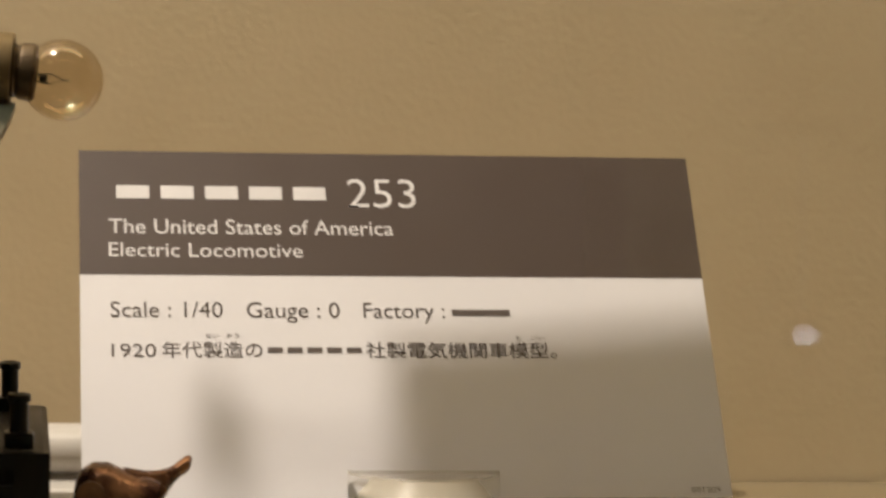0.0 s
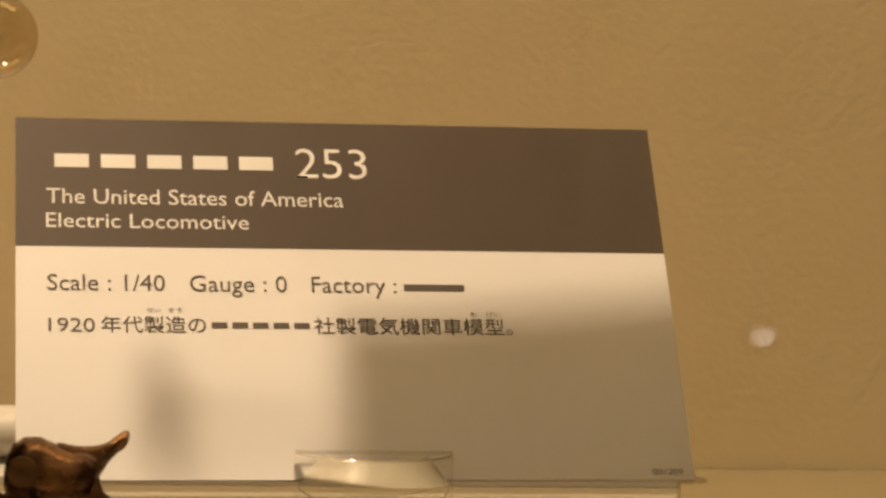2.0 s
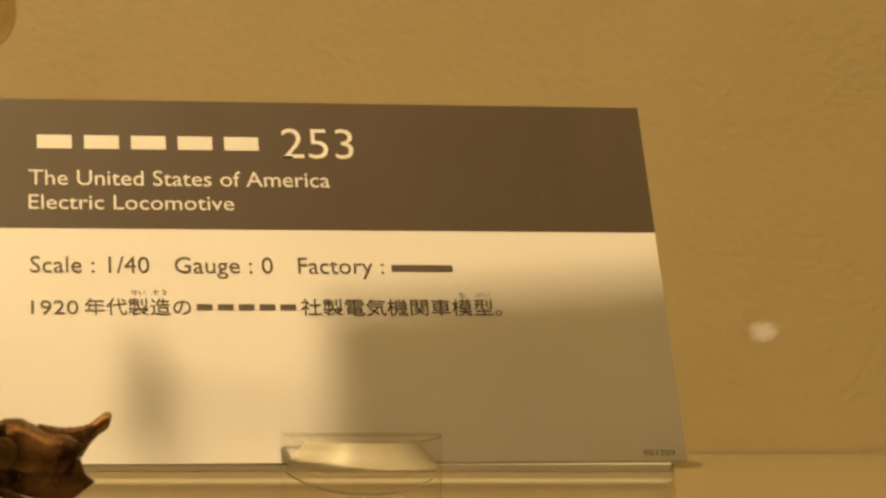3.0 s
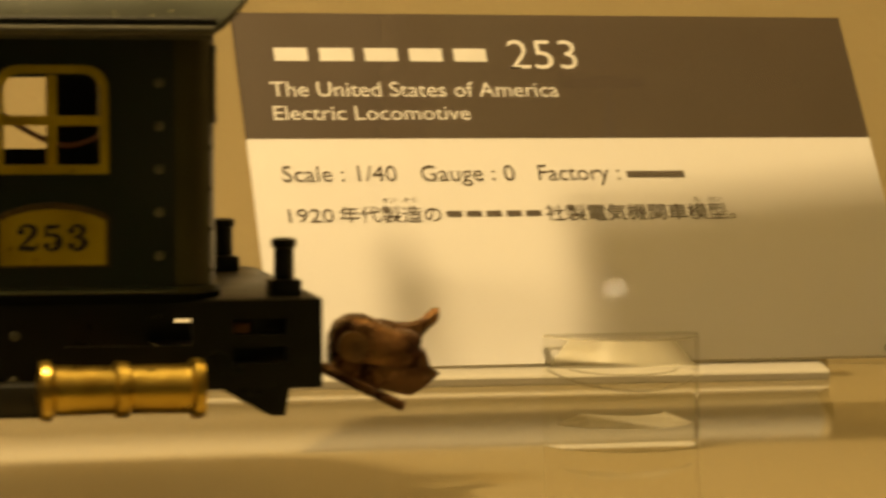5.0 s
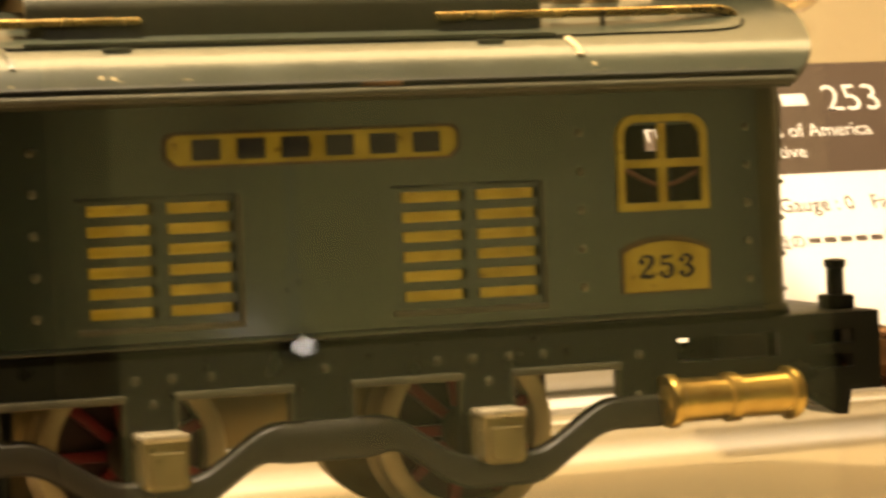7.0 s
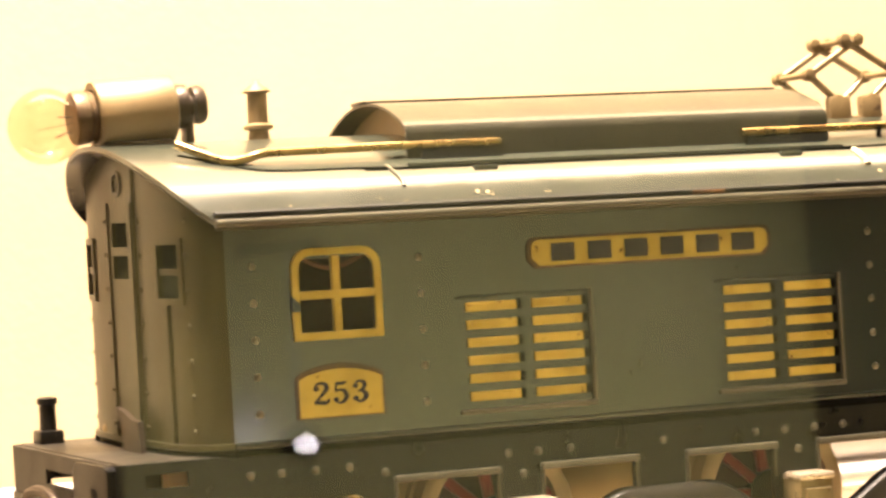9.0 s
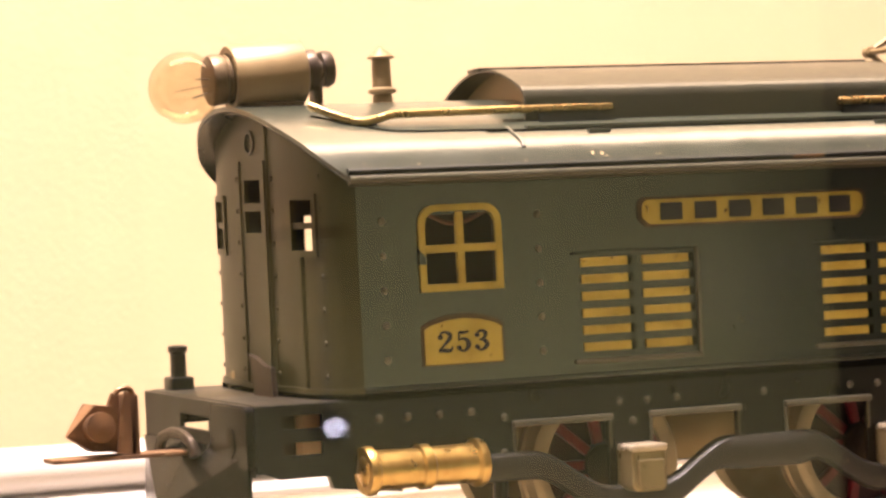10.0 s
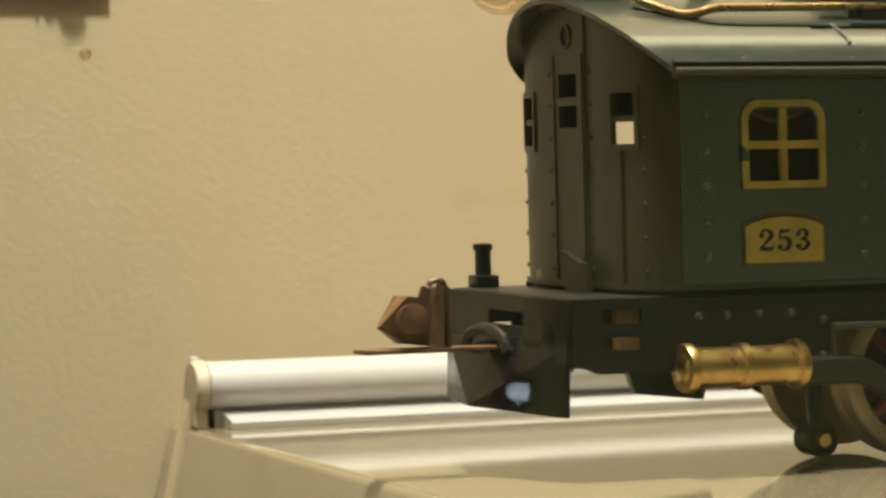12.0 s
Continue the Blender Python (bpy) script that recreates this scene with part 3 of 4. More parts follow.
def wheel(x, y, s):
    """A spoked wheel with a pale steel tyre, standing on its flange."""
    R, F = 16.3, 0.5
    cz = SHELF_Z + R + F
    bm = bmesh.new()
    lathe(bm, (x, y, cz), (0, s, 0), [(3.6, 4), (3.6, R - 3.4), (0.2, R - 3.2), (0, R - 2.8), (0, R - 0.5), (0.4, R), (4.4, R), (4.7, R + F), (6.4, R + F), (6.4, 4)], 56)
    w = part("wheel", bm, WHEELMETAL, loco)
    for k in range(9):
        bm = bmesh.new()
        m = Matrix.Translation((x, y + s * 2.0, cz)) @ Euler((0, radians(20 + 40 * k), 0)).to_matrix().to_4x4()
        box(bm, 3.2, R - 3.3, -0.9, 0.9, -1.0, 1.0, 0.35, m)
        part("spoke", bm, REDPART, w, "red spoke")
    bm = bmesh.new()
    lathe(bm, (x, y - s * 0.3, cz), (0, s, 0), [(0, 3.6), (0.4, 4.4), (3, 4.4)], 20)
    part("hub", bm, IRON, w)
    bm = bmesh.new()
    lathe(bm, (x, y + s * 2.9, cz), (0, s, 0), [(0, 4.0), (0, R - 3.5), (0.6, R - 3.5)], 40)
    part("web", bm, DARKRED, w, "dark red wheel centre")


for wx in (-29.6, 30.5):
    wheel(wx, LY - 18.5, 1)
    wheel(wx, LY + 18.5, -1)

bm = bmesh.new()
box(bm, -50, 50, LY - 11, LY + 11, 20.5, 38.4, 1.5)
motor = part("motor_block", bm, IRON, loco, "dark motor block with dull brass side plates")
for y in (LY - 11.8, LY + 11.0):
    bm = bmesh.new()
    box(bm, -48, 48, y, y + 0.8, 21, 36, 0.3)
    part("side_plate", bm, DULLBRASS, motor, "dull brass side plate")
# contact roller under the left end
bm = bmesh.new()
lathe(bm, (-50, LY - 16, 9.4), (0, 1, 0), [(0, 1.6), (0.4, 3.4), (6, 3.4), (6.4, 3.0)], 18)
roller = part("contact_roller", bm, IRON, loco)
bm = bmesh.new()
lathe(bm, (-50, LY - 16.6, 9.4), (0, 1, 0), [(0, 1.3), (0.6, 1.5)], 14)
part("roller_pin", bm, BRASS, roller)
bm = bmesh.new()
wire(bm, [(-50, LY - 14, 9.4), (-51, LY - 14, 17), (-50, LY - 13, 26), (-49, LY - 12, 37)], 1.6, 8)
part("roller_arm", bm, BLACK, roller)


def tank(x, L):
    bm = bmesh.new()
    prof = [(-L, 3.2), (-L, 4.5), (-L + 0.6, 4.75), (-L + 1.6, 4.75), (-L + 2.2, 3.9), (-1.4, 3.75), (-0.9, 4.4), (0.9, 4.4), (1.4, 3.75), (L - 2.2, 3.9), (L - 1.6, 4.75), (L - 0.6, 4.75), (L, 4.5), (L, 3.2)]
    lathe(bm, (x, -2.6, 26.0), (1, 0, 0), prof, 28)
    t = part("air_tank", bm, BRASS, loco, "polished brass air tank")
    for e in (-L - 0.1, L + 0.1):
        bm = bmesh.new()
        lathe(bm, (x + e - (0.5 if e < 0 else -0.5), -2.6, 26.0), (1 if e < 0 else -1, 0, 0), [(0, 1.0), (0.3, 2.6), (0.9, 3.3)], 20)
        part("tank_end", bm, BRASS, t)


tank(-76.0, 12.2)
tank(74.1, 12.6)


def buffer(x, y):
    bm = bmesh.new()
    box(bm, x - 2.5, x + 2.5, y - 2.5, y + 2.5, 39.4, 42.2, 0.5)
    b = part("bollard", bm, BLACK, loco, "black turned post with a square foot")
    bm = bmesh.new()
    lathe(bm, (x, y, 42), (0, 0, 1), [(0, 1.65), (5.0, 1.6), (5.3, 2.0), (6.4, 2.0), (6.6, 1.7), (6.6, 1.2), (5.2, 1.1)], 20)
    part("post", bm, BLACK, b)


buffer(101.2, 6.0)
buffer(99.6, 52)
buffer(-102.9, 55.0)


def beam(x0, x1, s):
    """Buffer beam: a folded plate with a slot for the coupler."""
    bm = bmesh.new()
    ys = [1.2, 2.0, 8, 20, 38, 52, 57.6, 58.4]

    def spans(y):
        sp = [(21.5 if s < 0 and 8 < y < 52 else 26, 39.4)]
        if 20 < y < 38:
            sp = cut(sp, 33.4, 36.2)
        return sp
    sheet(bm, ys, spans, lambda u, v, w: (x0 + w, u, v), 1.0)
    b = part("buffer_beam", bm, BEAMBLACK, loco, smooth=False)
    return b


beam(-109.2, -108.2, -1)
beam(105.4, 106.4, 1)


def pilot(s, x):
    """The wedge-shaped track guard under the beam."""
    for sy in (-1, 1):
        y_in, y_out = LY + sy * 0.1, LY + sy * 28.5
        a = [(x + s * 0.5, y_in, 31.0), (x + s * 0.2, y_out, 30.5), (x + s * 0.6, y_out, 17.4), (x + s * 8.0, y_in, 18.0)]
        bm = bmesh.new()
        loft(bm, [a, [(px - s * 0.9, py, pz) for px, py, pz in a]])
        part("pilot_plate", bm, PILOT, loco, "black wedge-shaped pilot plate", smooth=False)


pilot(-1, -109.5)
# the guard at the other end is folded back under the deck
for y in (2.0, 50.0):
    bm = bmesh.new()
    a = [(88.0, y, 26.6), (101.6, y, 26.6), (100.6, y, 20.7), (98.2, y, 20.8)]
    loft(bm, [a, [(x - 1.0, yy + 7.5, z) for x, yy, z in a]])
    part("pilot_plate", bm, BLACK, loco, "black folded-back pilot plate", smooth=False)


bm = bmesh.new()
low = [(18.6, 29.0), (2.0, 27.6), (0.2, 27.6), (-0.4, 28.2), (-0.4, 38.6), (0.3, 39.3)]
arc = [(15.6 + 3.0 * math.cos(a), 36.2 + 3.0 * math.sin(a)) for a in (radians(90 - 90 * k / 6) for k in range(7))]
loft(bm, [[(x, y, z) for y, z in low + arc] for x in (-108.6, -110.1, -110.4)])
flange = part("frame_flange", bm, PILOT, loco, "dark folded end of the side frame")
bm = bmesh.new()
lathe(bm, (-110.3, 8.6, 32.4), (-1, 0, 0), [(0, 3.4), (0.3, 3.2), (0.4, 2.4), (0.4, 0.3)], 20)
part("boss", bm, PILOT, flange)
bm = bmesh.new()
wire(bm, smooth_path([(-112, 43.0, 28.8), (-112.2, 40, 31.4), (-112.2, 35, 32.6), (-112.2, 29, 32.6), (-112.2, 24.5, 31.2), (-112, 23, 28.6)], 5), 1.1, 8)
part("coupler_yoke", bm, IRON, loco, "rusty arched yoke over the coupler shank")
bm = bmesh.new()
box(bm, -107, -90, 9.0, 10.0, 26.5, 38.4, 0.3)
part("inner_plate", bm, IRON, loco)
bm = bmesh.new()
box(bm, -97.5, -92.5, 4.0, 7.5, 28.2, 37.6, 0.3)
part("contact_block", bm, TAN, loco, "tan fibre contact block")
bm = bmesh.new()
box(bm, 88, 103.5, 8.0, 9.0, 26.6, 38.4, 0.3)
part("inner_plate", bm, BLACK, loco)
bm = bmesh.new()
box(bm, 92.4, 95.6, 5.0, 7.9, 33.6, 35.4, 0.3)
part("contact_block", bm, RUST, loco, "small copper contact block")


def coupler_left():
    c = part("coupler", box(bmesh.new(), -141, -98, LY - 4.2, LY + 4.2, 29.6, 30.5, 0.3), RUSTDARK, loco, "rusty bent latch coupler")
    bm = bmesh.new()
    a = [(-124.5, LY - 4, 30.4), (-123.6, LY - 4, 41.8), (-126.0, LY - 4, 43.0), (-127.2, LY - 4, 39.2), (-128, LY - 4, 31)]
    loft(bm, [a, [(x, y + 1.0, z) for x, y, z in a]])
    a = [(-124.5, LY + 4, 30.4), (-123.6, LY + 4, 41.0), (-126.8, LY + 4, 42.4), (-129, LY + 4, 37), (-129, LY + 4, 31)]
    loft(bm, [a, [(x, y - 1.0, z) for x, y, z in a]])
    box(bm, -125.4, -123.4, LY - 4, LY + 4, 30.2, 42.2, 0.4)
    part("latch", bm, RUSTDARK, c)
    bm = bmesh.new()
    a = [(-137.0, LY, 34.6), (-132.4, LY - 4.5, 40.6), (-128.0, LY - 3, 40.0), (-126, LY - 3, 31.2), (-132.5, LY - 3.5, 31.4)]
    b = [(-137.2, LY + 1, 34.6), (-132.4, LY + 4.5, 40.6), (-128.0, LY + 3, 40.0), (-126, LY + 3, 31.2), (-132.5, LY + 3.5, 31.4)]
    loft(bm, [a, b])
    part("wedge", bm, RUSTDARK, c)
    bm = bmesh.new()
    wire(bm, smooth_path([(-124.2, LY - 3, 42), (-125.2, LY - 3.4, 43.4), (-127.2, LY - 3.5, 43.2), (-127.8, LY - 3.5, 42.4)], 5), 0.55, 8)
    part("hook", bm, RUSTDARK, c)
    bm = bmesh.new()
    lathe(bm, (-131.4, LY - 5.4, 36.2), (0, 1, 0), [(0, 1.0), (0.3, 3.0), (3.4, 3.0), (3.6, 1.6)], 18)
    part("pivot_roll", bm, RUSTDARK, c)


def coupler_right():
    bm = bmesh.new()
    wire(bm, [(103, 12, 30.0), (110, 9, 26.4), (120.5, 7, 21.2)], 0.9, 8)
    c = part("coupler", bm, BRONZE, loco, "mottled bronze bent latch coupler")
    # folded shell with a rounded hump at the loco end
    rings = []
    for x, top, bot, hw in ((109.6, 30.0, 27.2, 2.0), (110.0, 32.6, 25.6, 4.4), (111.0, 34.6, 24.6, 5.8), (113.0, 35.8, 24.0, 6.6), (115.5, 35.8, 23.6, 6.8),
                            (118.0, 34.6, 23.6, 6.6), (120.5, 33.4, 24.0, 6.0), (123.0, 33.0, 25.2, 4.8), (124.6, 32.4, 26.6, 3.4)):
        ring = []
        for j in range(16):
            a = 2 * math.pi * j / 16
            ca, sa = math.cos(a), math.sin(a)
            ring.append((x, 17.5 + hw * math.copysign(abs(ca) ** 0.7, ca), (top + bot) / 2 + (top - bot) / 2 * math.copysign(abs(sa) ** 0.8, sa)))
        rings.append(ring)
    bm = bmesh.new()
    loft(bm, rings)
    part("shell", bm, BRONZE, c)
    # snout rising to a blunt tip
    rings = []
    for x, y, w, top, bot in ((117.0, 18, 4.6, 34.9, 24.6), (120.5, 19.5, 4.0, 34.1, 25.0), (123.0, 21.5, 3.4, 33.9, 25.8), (124.6, 23.0, 3.0, 34.0, 26.6), (125.8, 24.2, 2.7, 34.3, 28.4), (127.0, 25.2, 2.5, 35.0, 30.6), (128.4, 26.0, 2.3, 35.9, 32.2), (129.4, 26.3, 2.0, 36.0, 32.8), (129.9, 26.4, 1.0, 35.4, 33.6)):
        rings.append([(x + 0.12 * (top - bot) * math.sin(2 * math.pi * j / 12), y + w * math.cos(2 * math.pi * j / 12), (top + bot) / 2 + (top - bot) / 2 * math.sin(2 * math.pi * j / 12)) for j in range(12)])
    bm = bmesh.new()
    loft(bm, rings)
    part("snout", bm, BRONZE, c)
    # web under the snout and the lower claw
    bm = bmesh.new()
    a = [(118, 14, 33), (124, 16, 32), (125.6, 18, 31), (124.2, 16.5, 28.6), (123.8, 15, 26), (118, 14, 25)]
    loft(bm, [a, [(x - 0.4, y + 1.4, z) for x, y, z in a]])
    part("web", bm, BRONZE, c)
    bm = bmesh.new()
    a = [(114, 10.5, 24.8), (118, 10.5, 23.6), (122.2, 11.0, 22.6), (124.8, 12, 23.8), (127.6, 13, 26.0), (126.0, 13, 27.2), (125.0, 13, 30.2), (123.6, 12.4, 27.0), (119, 11, 27.4), (114, 10.5, 28)]
    loft(bm, [a, [(x, y + 1.6, z) for x, y, z in a]])
    part("claw", bm, BRONZE, c)
    bm = bmesh.new()
    lathe(bm, (112.8, 9.6, 30.8), (0, 1, 0), [(0, 1.2), (0.5, 2.5), (4, 2.5)], 18)
    part("rivet", bm, RUSTDARK, c)


SKEW = 0.0
coupler_left()
coupler_right()
SKEW = -0.06

bm = bmesh.new()
a = [(-96.6, 17, 39.4), (-96.6, 27, 39.4), (-96.6, 26.4, 43), (-97.6, 27.2, 47.8), (-97.0, 24.6, 47.0), (-96.6, 21.5, 45.6), (-96.4, 18.5, 45.4)]
loft(bm, [a, [(x - 1.1, y, z) for x, y, z in a]])
part("bent_tab", bm, IRON, loco, "rusty bent tin tab at the door")
bm = bmesh.new()
lathe(bm, (-92.0, 47.0, 39.4), (0, 0, 1), [(0, 3.0), (0.8, 3.1), (1.1, 2.4), (3.2, 2.6), (4.2, 2.0)], 16)
part("pillar_foot", bm, LAMPGREY, loco, "tan turned foot at the cab corner")
bm = bmesh.new()
a = [(-72, 57, 22.5), (-53, 57, 22.5), (-54.5, 57, 14.6), (-70, 57, 16.4)]
loft(bm, [a, [(x, y - 2, z) for x, y, z in a]])
part("step_plate", bm, BLACK, loco)


# the cab
CZ0, CZ1 = 39.6, 81.5


def end_plan():
    """The cab's end in plan, from the near side wall round to the far one: rounded corners and a nearly flat face with a proud door bay."""
    half = smooth_path([(86.0, 0, 0), (89.6, 0.8, 0), (92.0, 3.0, 0), (93.3, 6.6, 0), (94.0, 11.0, 0), (94.4, 16.0, 0), (94.5, 21.8, 0)], 4)
    half = [(p.x, p.y) for p in half]
    for y in (4.8, 11.9):
        k = next(n for n, p in enumerate(half) if p[1] > y)
        (xa, ya), (xb, yb) = half[k - 1], half[k]
        half.insert(k, (xa + (xb - xa) * (y - ya) / (yb - ya), y))
    half += [(95.0, 22.2), (95.0, 25.6)]
    return half + [(x, 2 * LY - y) for x, y in reversed(half)]


PLAN = end_plan()
OUT = []
for k in range(len(PLAN)):
    (xa, ya), (xb, yb) = PLAN[max(k - 1, 0)], PLAN[min(k + 1, len(PLAN) - 1)]
    OUT.append(Vector((yb - ya, xa - xb)).normalized())


SHORT = 3.1        # the cab stops this much earlier at its far end


def plan_at(u, s, off=0.0):
    """A point of the end wall: u counts along the plan, off is how far out of the wall."""
    k = min(int(u), len(PLAN) - 2)
    f = u - k
    n = OUT[k].lerp(OUT[k + 1], f)
    cut_back = SHORT if s > 0 else 0.0
    return s * (PLAN[k][0] + (PLAN[k + 1][0] - PLAN[k][0]) * f + n.x * off - cut_back), PLAN[k][1] + (PLAN[k + 1][1] - PLAN[k][1]) * f + n.y * off


def plan_u(y):
    k = next(n for n in range(len(PLAN) - 1) if PLAN[n + 1][1] >= y)
    return k + (y - PLAN[k][1]) / (PLAN[k + 1][1] - PLAN[k][1])


def arch_z(y):
    return 96.6 - 0.0107 * (y - LY) ** 2


def cab():
    win = ((-72.2, -57.6), (56.6, 71.2))
    xs = [-86.0, -73.2, -72.2, -70.2, -69.2, -65.7, -64.1, -60.6, -59.6, -57.6, 56.6, 58.6, 59.6, 63.1, 64.7, 68.2, 69.2, 71.2, 73.0, 86.0 - SHORT]

    def spans(x):
        s = [(CZ0, CZ1 + 4)]
        for a, b in win:
            if a < x < b:
                s = cut(s, 60.6, 74.2)
        return s
    shell = None
    for y, nm in ((0.0, "side_wall"), (2 * LY - 0.8, "side_wall")):
        bm = bmesh.new()
        sheet(bm, xs, spans, lambda u, v, w, y=y: (u, y + w, v), 0.8)
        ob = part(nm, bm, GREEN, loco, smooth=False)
        shell = shell or ob
    # bowed ends with door, windows and porthole
    for s in (-1, 1):
        def spans_end(u):
            y = plan_at(u, 1)[1]
            sp = [(CZ0, min(arch_z(y), 96))]
            if 25.6 < y < 34.0:
                sp = cut(cut(sp, 71.6, 76.0), 77.6, 82.2)
            if 4.8 < y < 11.9 or 2 * LY - 11.9 < y < 2 * LY - 4.8:
                sp = cut(cut(sp, 68.2, 72.4), 73.6, 78.0)
            return sp
        bm = bmesh.new()
        sheet(bm, list(range(len(PLAN))), spans_end, lambda u, v, w, s=s: (*plan_at(u, s, -w), v), 0.8)
        e = part("end_wall", bm, LITEND, loco, smooth=True)
        # window surrounds
        for ya, yb in ((4.8, 11.9), (2 * LY - 11.9, 2 * LY - 4.8)):
            bm = bmesh.new()
            ua, ub = plan_u(ya), plan_u(yb)
            row = [plan_u(ya - 1.0), *[ua + (ub - ua) * k / 6 for k in range(7)], plan_u(yb + 1.0)]
            sheet(bm, row, lambda u, ua=ua, ub=ub: [(67.0, 68.2), (78.0, 79.2)] if ua < u < ub else [(67.0, 68.2), (68.2, 78.0), (78.0, 79.2)],
                  lambda u, v, w, s=s: (*plan_at(u, s, 0.45 - w), v), 0.5)
            part("window_surround", bm, LITEND, e, smooth=False)
        # door strips
        for ya, yb in ((22.6, 24.0), (35.6, 37.0)):
            bm = bmesh.new()
            x = s * 94.9 - (SHORT if s > 0 else 0.0)
            box(bm, min(x, x + s * 0.45), max(x, x + s * 0.45), ya, yb - 0.6, CZ0, 86, 0.15)
            part("door_edge", bm, LITEND, e)
        bm = bmesh.new()
        x = s * 94.9 - (SHORT if s > 0 else 0.0)
        lathe(bm, (x, LY, 89.6), (s, 0, 0), [(0, 2.6), (0.5, 2.4), (0.5, 1.9), (0.1, 1.8)], 18)
        part("porthole", bm, BLACK, e)
        rivets([(*plan_at(plan_u(y), s), 44 + k * 6.4) for y in (3.0, 20.6, 2 * LY - 20.6, 2 * LY - 3.0) for k in range(7)], [(0, 0.55), (0.4, 0.4), (0.5, 0.1)], (s, 0, 0), LITEND, e, 8)
        # the base moulding and a near-black strip for the shaded gap under it go round the end
        for nm, out, z0, z1, mat in (("base_moulding", 0.6, CZ0 + 0.9, CZ0 + 2.0, LITEND), ("base_gap", 0.8, CZ0 - 0.4, CZ0 + 0.85, VOID)):
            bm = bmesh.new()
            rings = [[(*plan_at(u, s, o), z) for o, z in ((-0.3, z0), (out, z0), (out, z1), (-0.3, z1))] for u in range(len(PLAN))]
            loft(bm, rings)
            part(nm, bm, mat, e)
    bm = bmesh.new()
    box(bm, -55.5, 55.0, 2 * LY - 1.9, 2 * LY - 1.2, CZ0 + 1, 80)
    part("inner_lining", bm, PRIMER, shell, "brown primed inside of the cab")
    # a base moulding
    bm = bmesh.new()
    box(bm, -86, 86 - SHORT, -0.7, 0.2, CZ0 + 0.9, CZ0 + 2.0, 0.4)
    part("base_moulding", bm, GREEN, shell)
    # Solid near-black strip stands in for the shaded gap under the moulding.
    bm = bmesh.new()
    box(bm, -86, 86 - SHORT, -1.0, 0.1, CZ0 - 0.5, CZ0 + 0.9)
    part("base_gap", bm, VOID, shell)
    for wi, (cx, nick) in enumerate(((-64.9, True), (63.9, False))):
        side_window(cx, shell, nick)
        number_plate(cx + (-0.3 if wi == 0 else 0.1), shell)
    rivets([(x, 0, 46.5 + k * 6.72) for x in (-80.9, -48.1, 48.4, 80.5) for k in range(5)], [(0, 0.78), (0.38, 0.64), (0.62, 0.24)], (0, -1, 0), RIVETLIT, shell)
    name_plate(shell)
    for x in (-40.6, 13.9):
        louvre_panel(x, shell)


def rounded(x0, x1, z0, z1, r, n=5):
    out = []
    for cx, cz, a0 in ((x1 - r, z1 - r, 0), (x0 + r, z1 - r, 90)):
        out += [(cx + r * math.cos(radians(a0 + 90 * k / n)), cz + r * math.sin(radians(a0 + 90 * k / n))) for k in range(n + 1)]
    return out + [(x0, z0), (x1, z0)]


def side_window(cx, parent, nick):
    bm = bmesh.new()
    outer = rounded(cx - 8.7, cx + 8.7, 59.3, 76.1, 3.6)
    inner = rounded(cx - 7.4, cx + 7.4, 60.7, 74.8, 2.6)
    rings = [[(x, y, z) for x, z in pts] for pts, y in ((outer, 0.02), (outer, -0.7), (inner, -0.7), (inner, 0.5), (outer, 0.02))]
    loft(bm, rings, caps=False)
    bmesh.ops.remove_doubles(bm, verts=bm.verts, dist=0.01)
    w = part("window_frame", bm, GOLD, parent, "gold-painted window frame with four lights")
    bm = bmesh.new()
    box(bm, cx - 0.8, cx + 0.8, -0.55, 0.4, 60.6, 74.6, 0.15)
    part("mullion", bm, GOLD, w)
    bm = bmesh.new()
    box(bm, cx - 7.5, cx + 7.5, -0.62, 0.35, 66.8, 68.3, 0.15)
    part("transom", bm, GOLD, w)
    if nick:
        bm = bmesh.new()
        a = [(cx - 8.9, 64.6), (cx - 7.3, 64.6), (cx - 7.3, 66.0), (cx - 8.9, 67.6)]
        loft(bm, [[(x, y, z) for x, z in a] for y in (-0.78, 0.0)])
        part("chip", bm, GREEN, w, "dark chip in the gold paint")


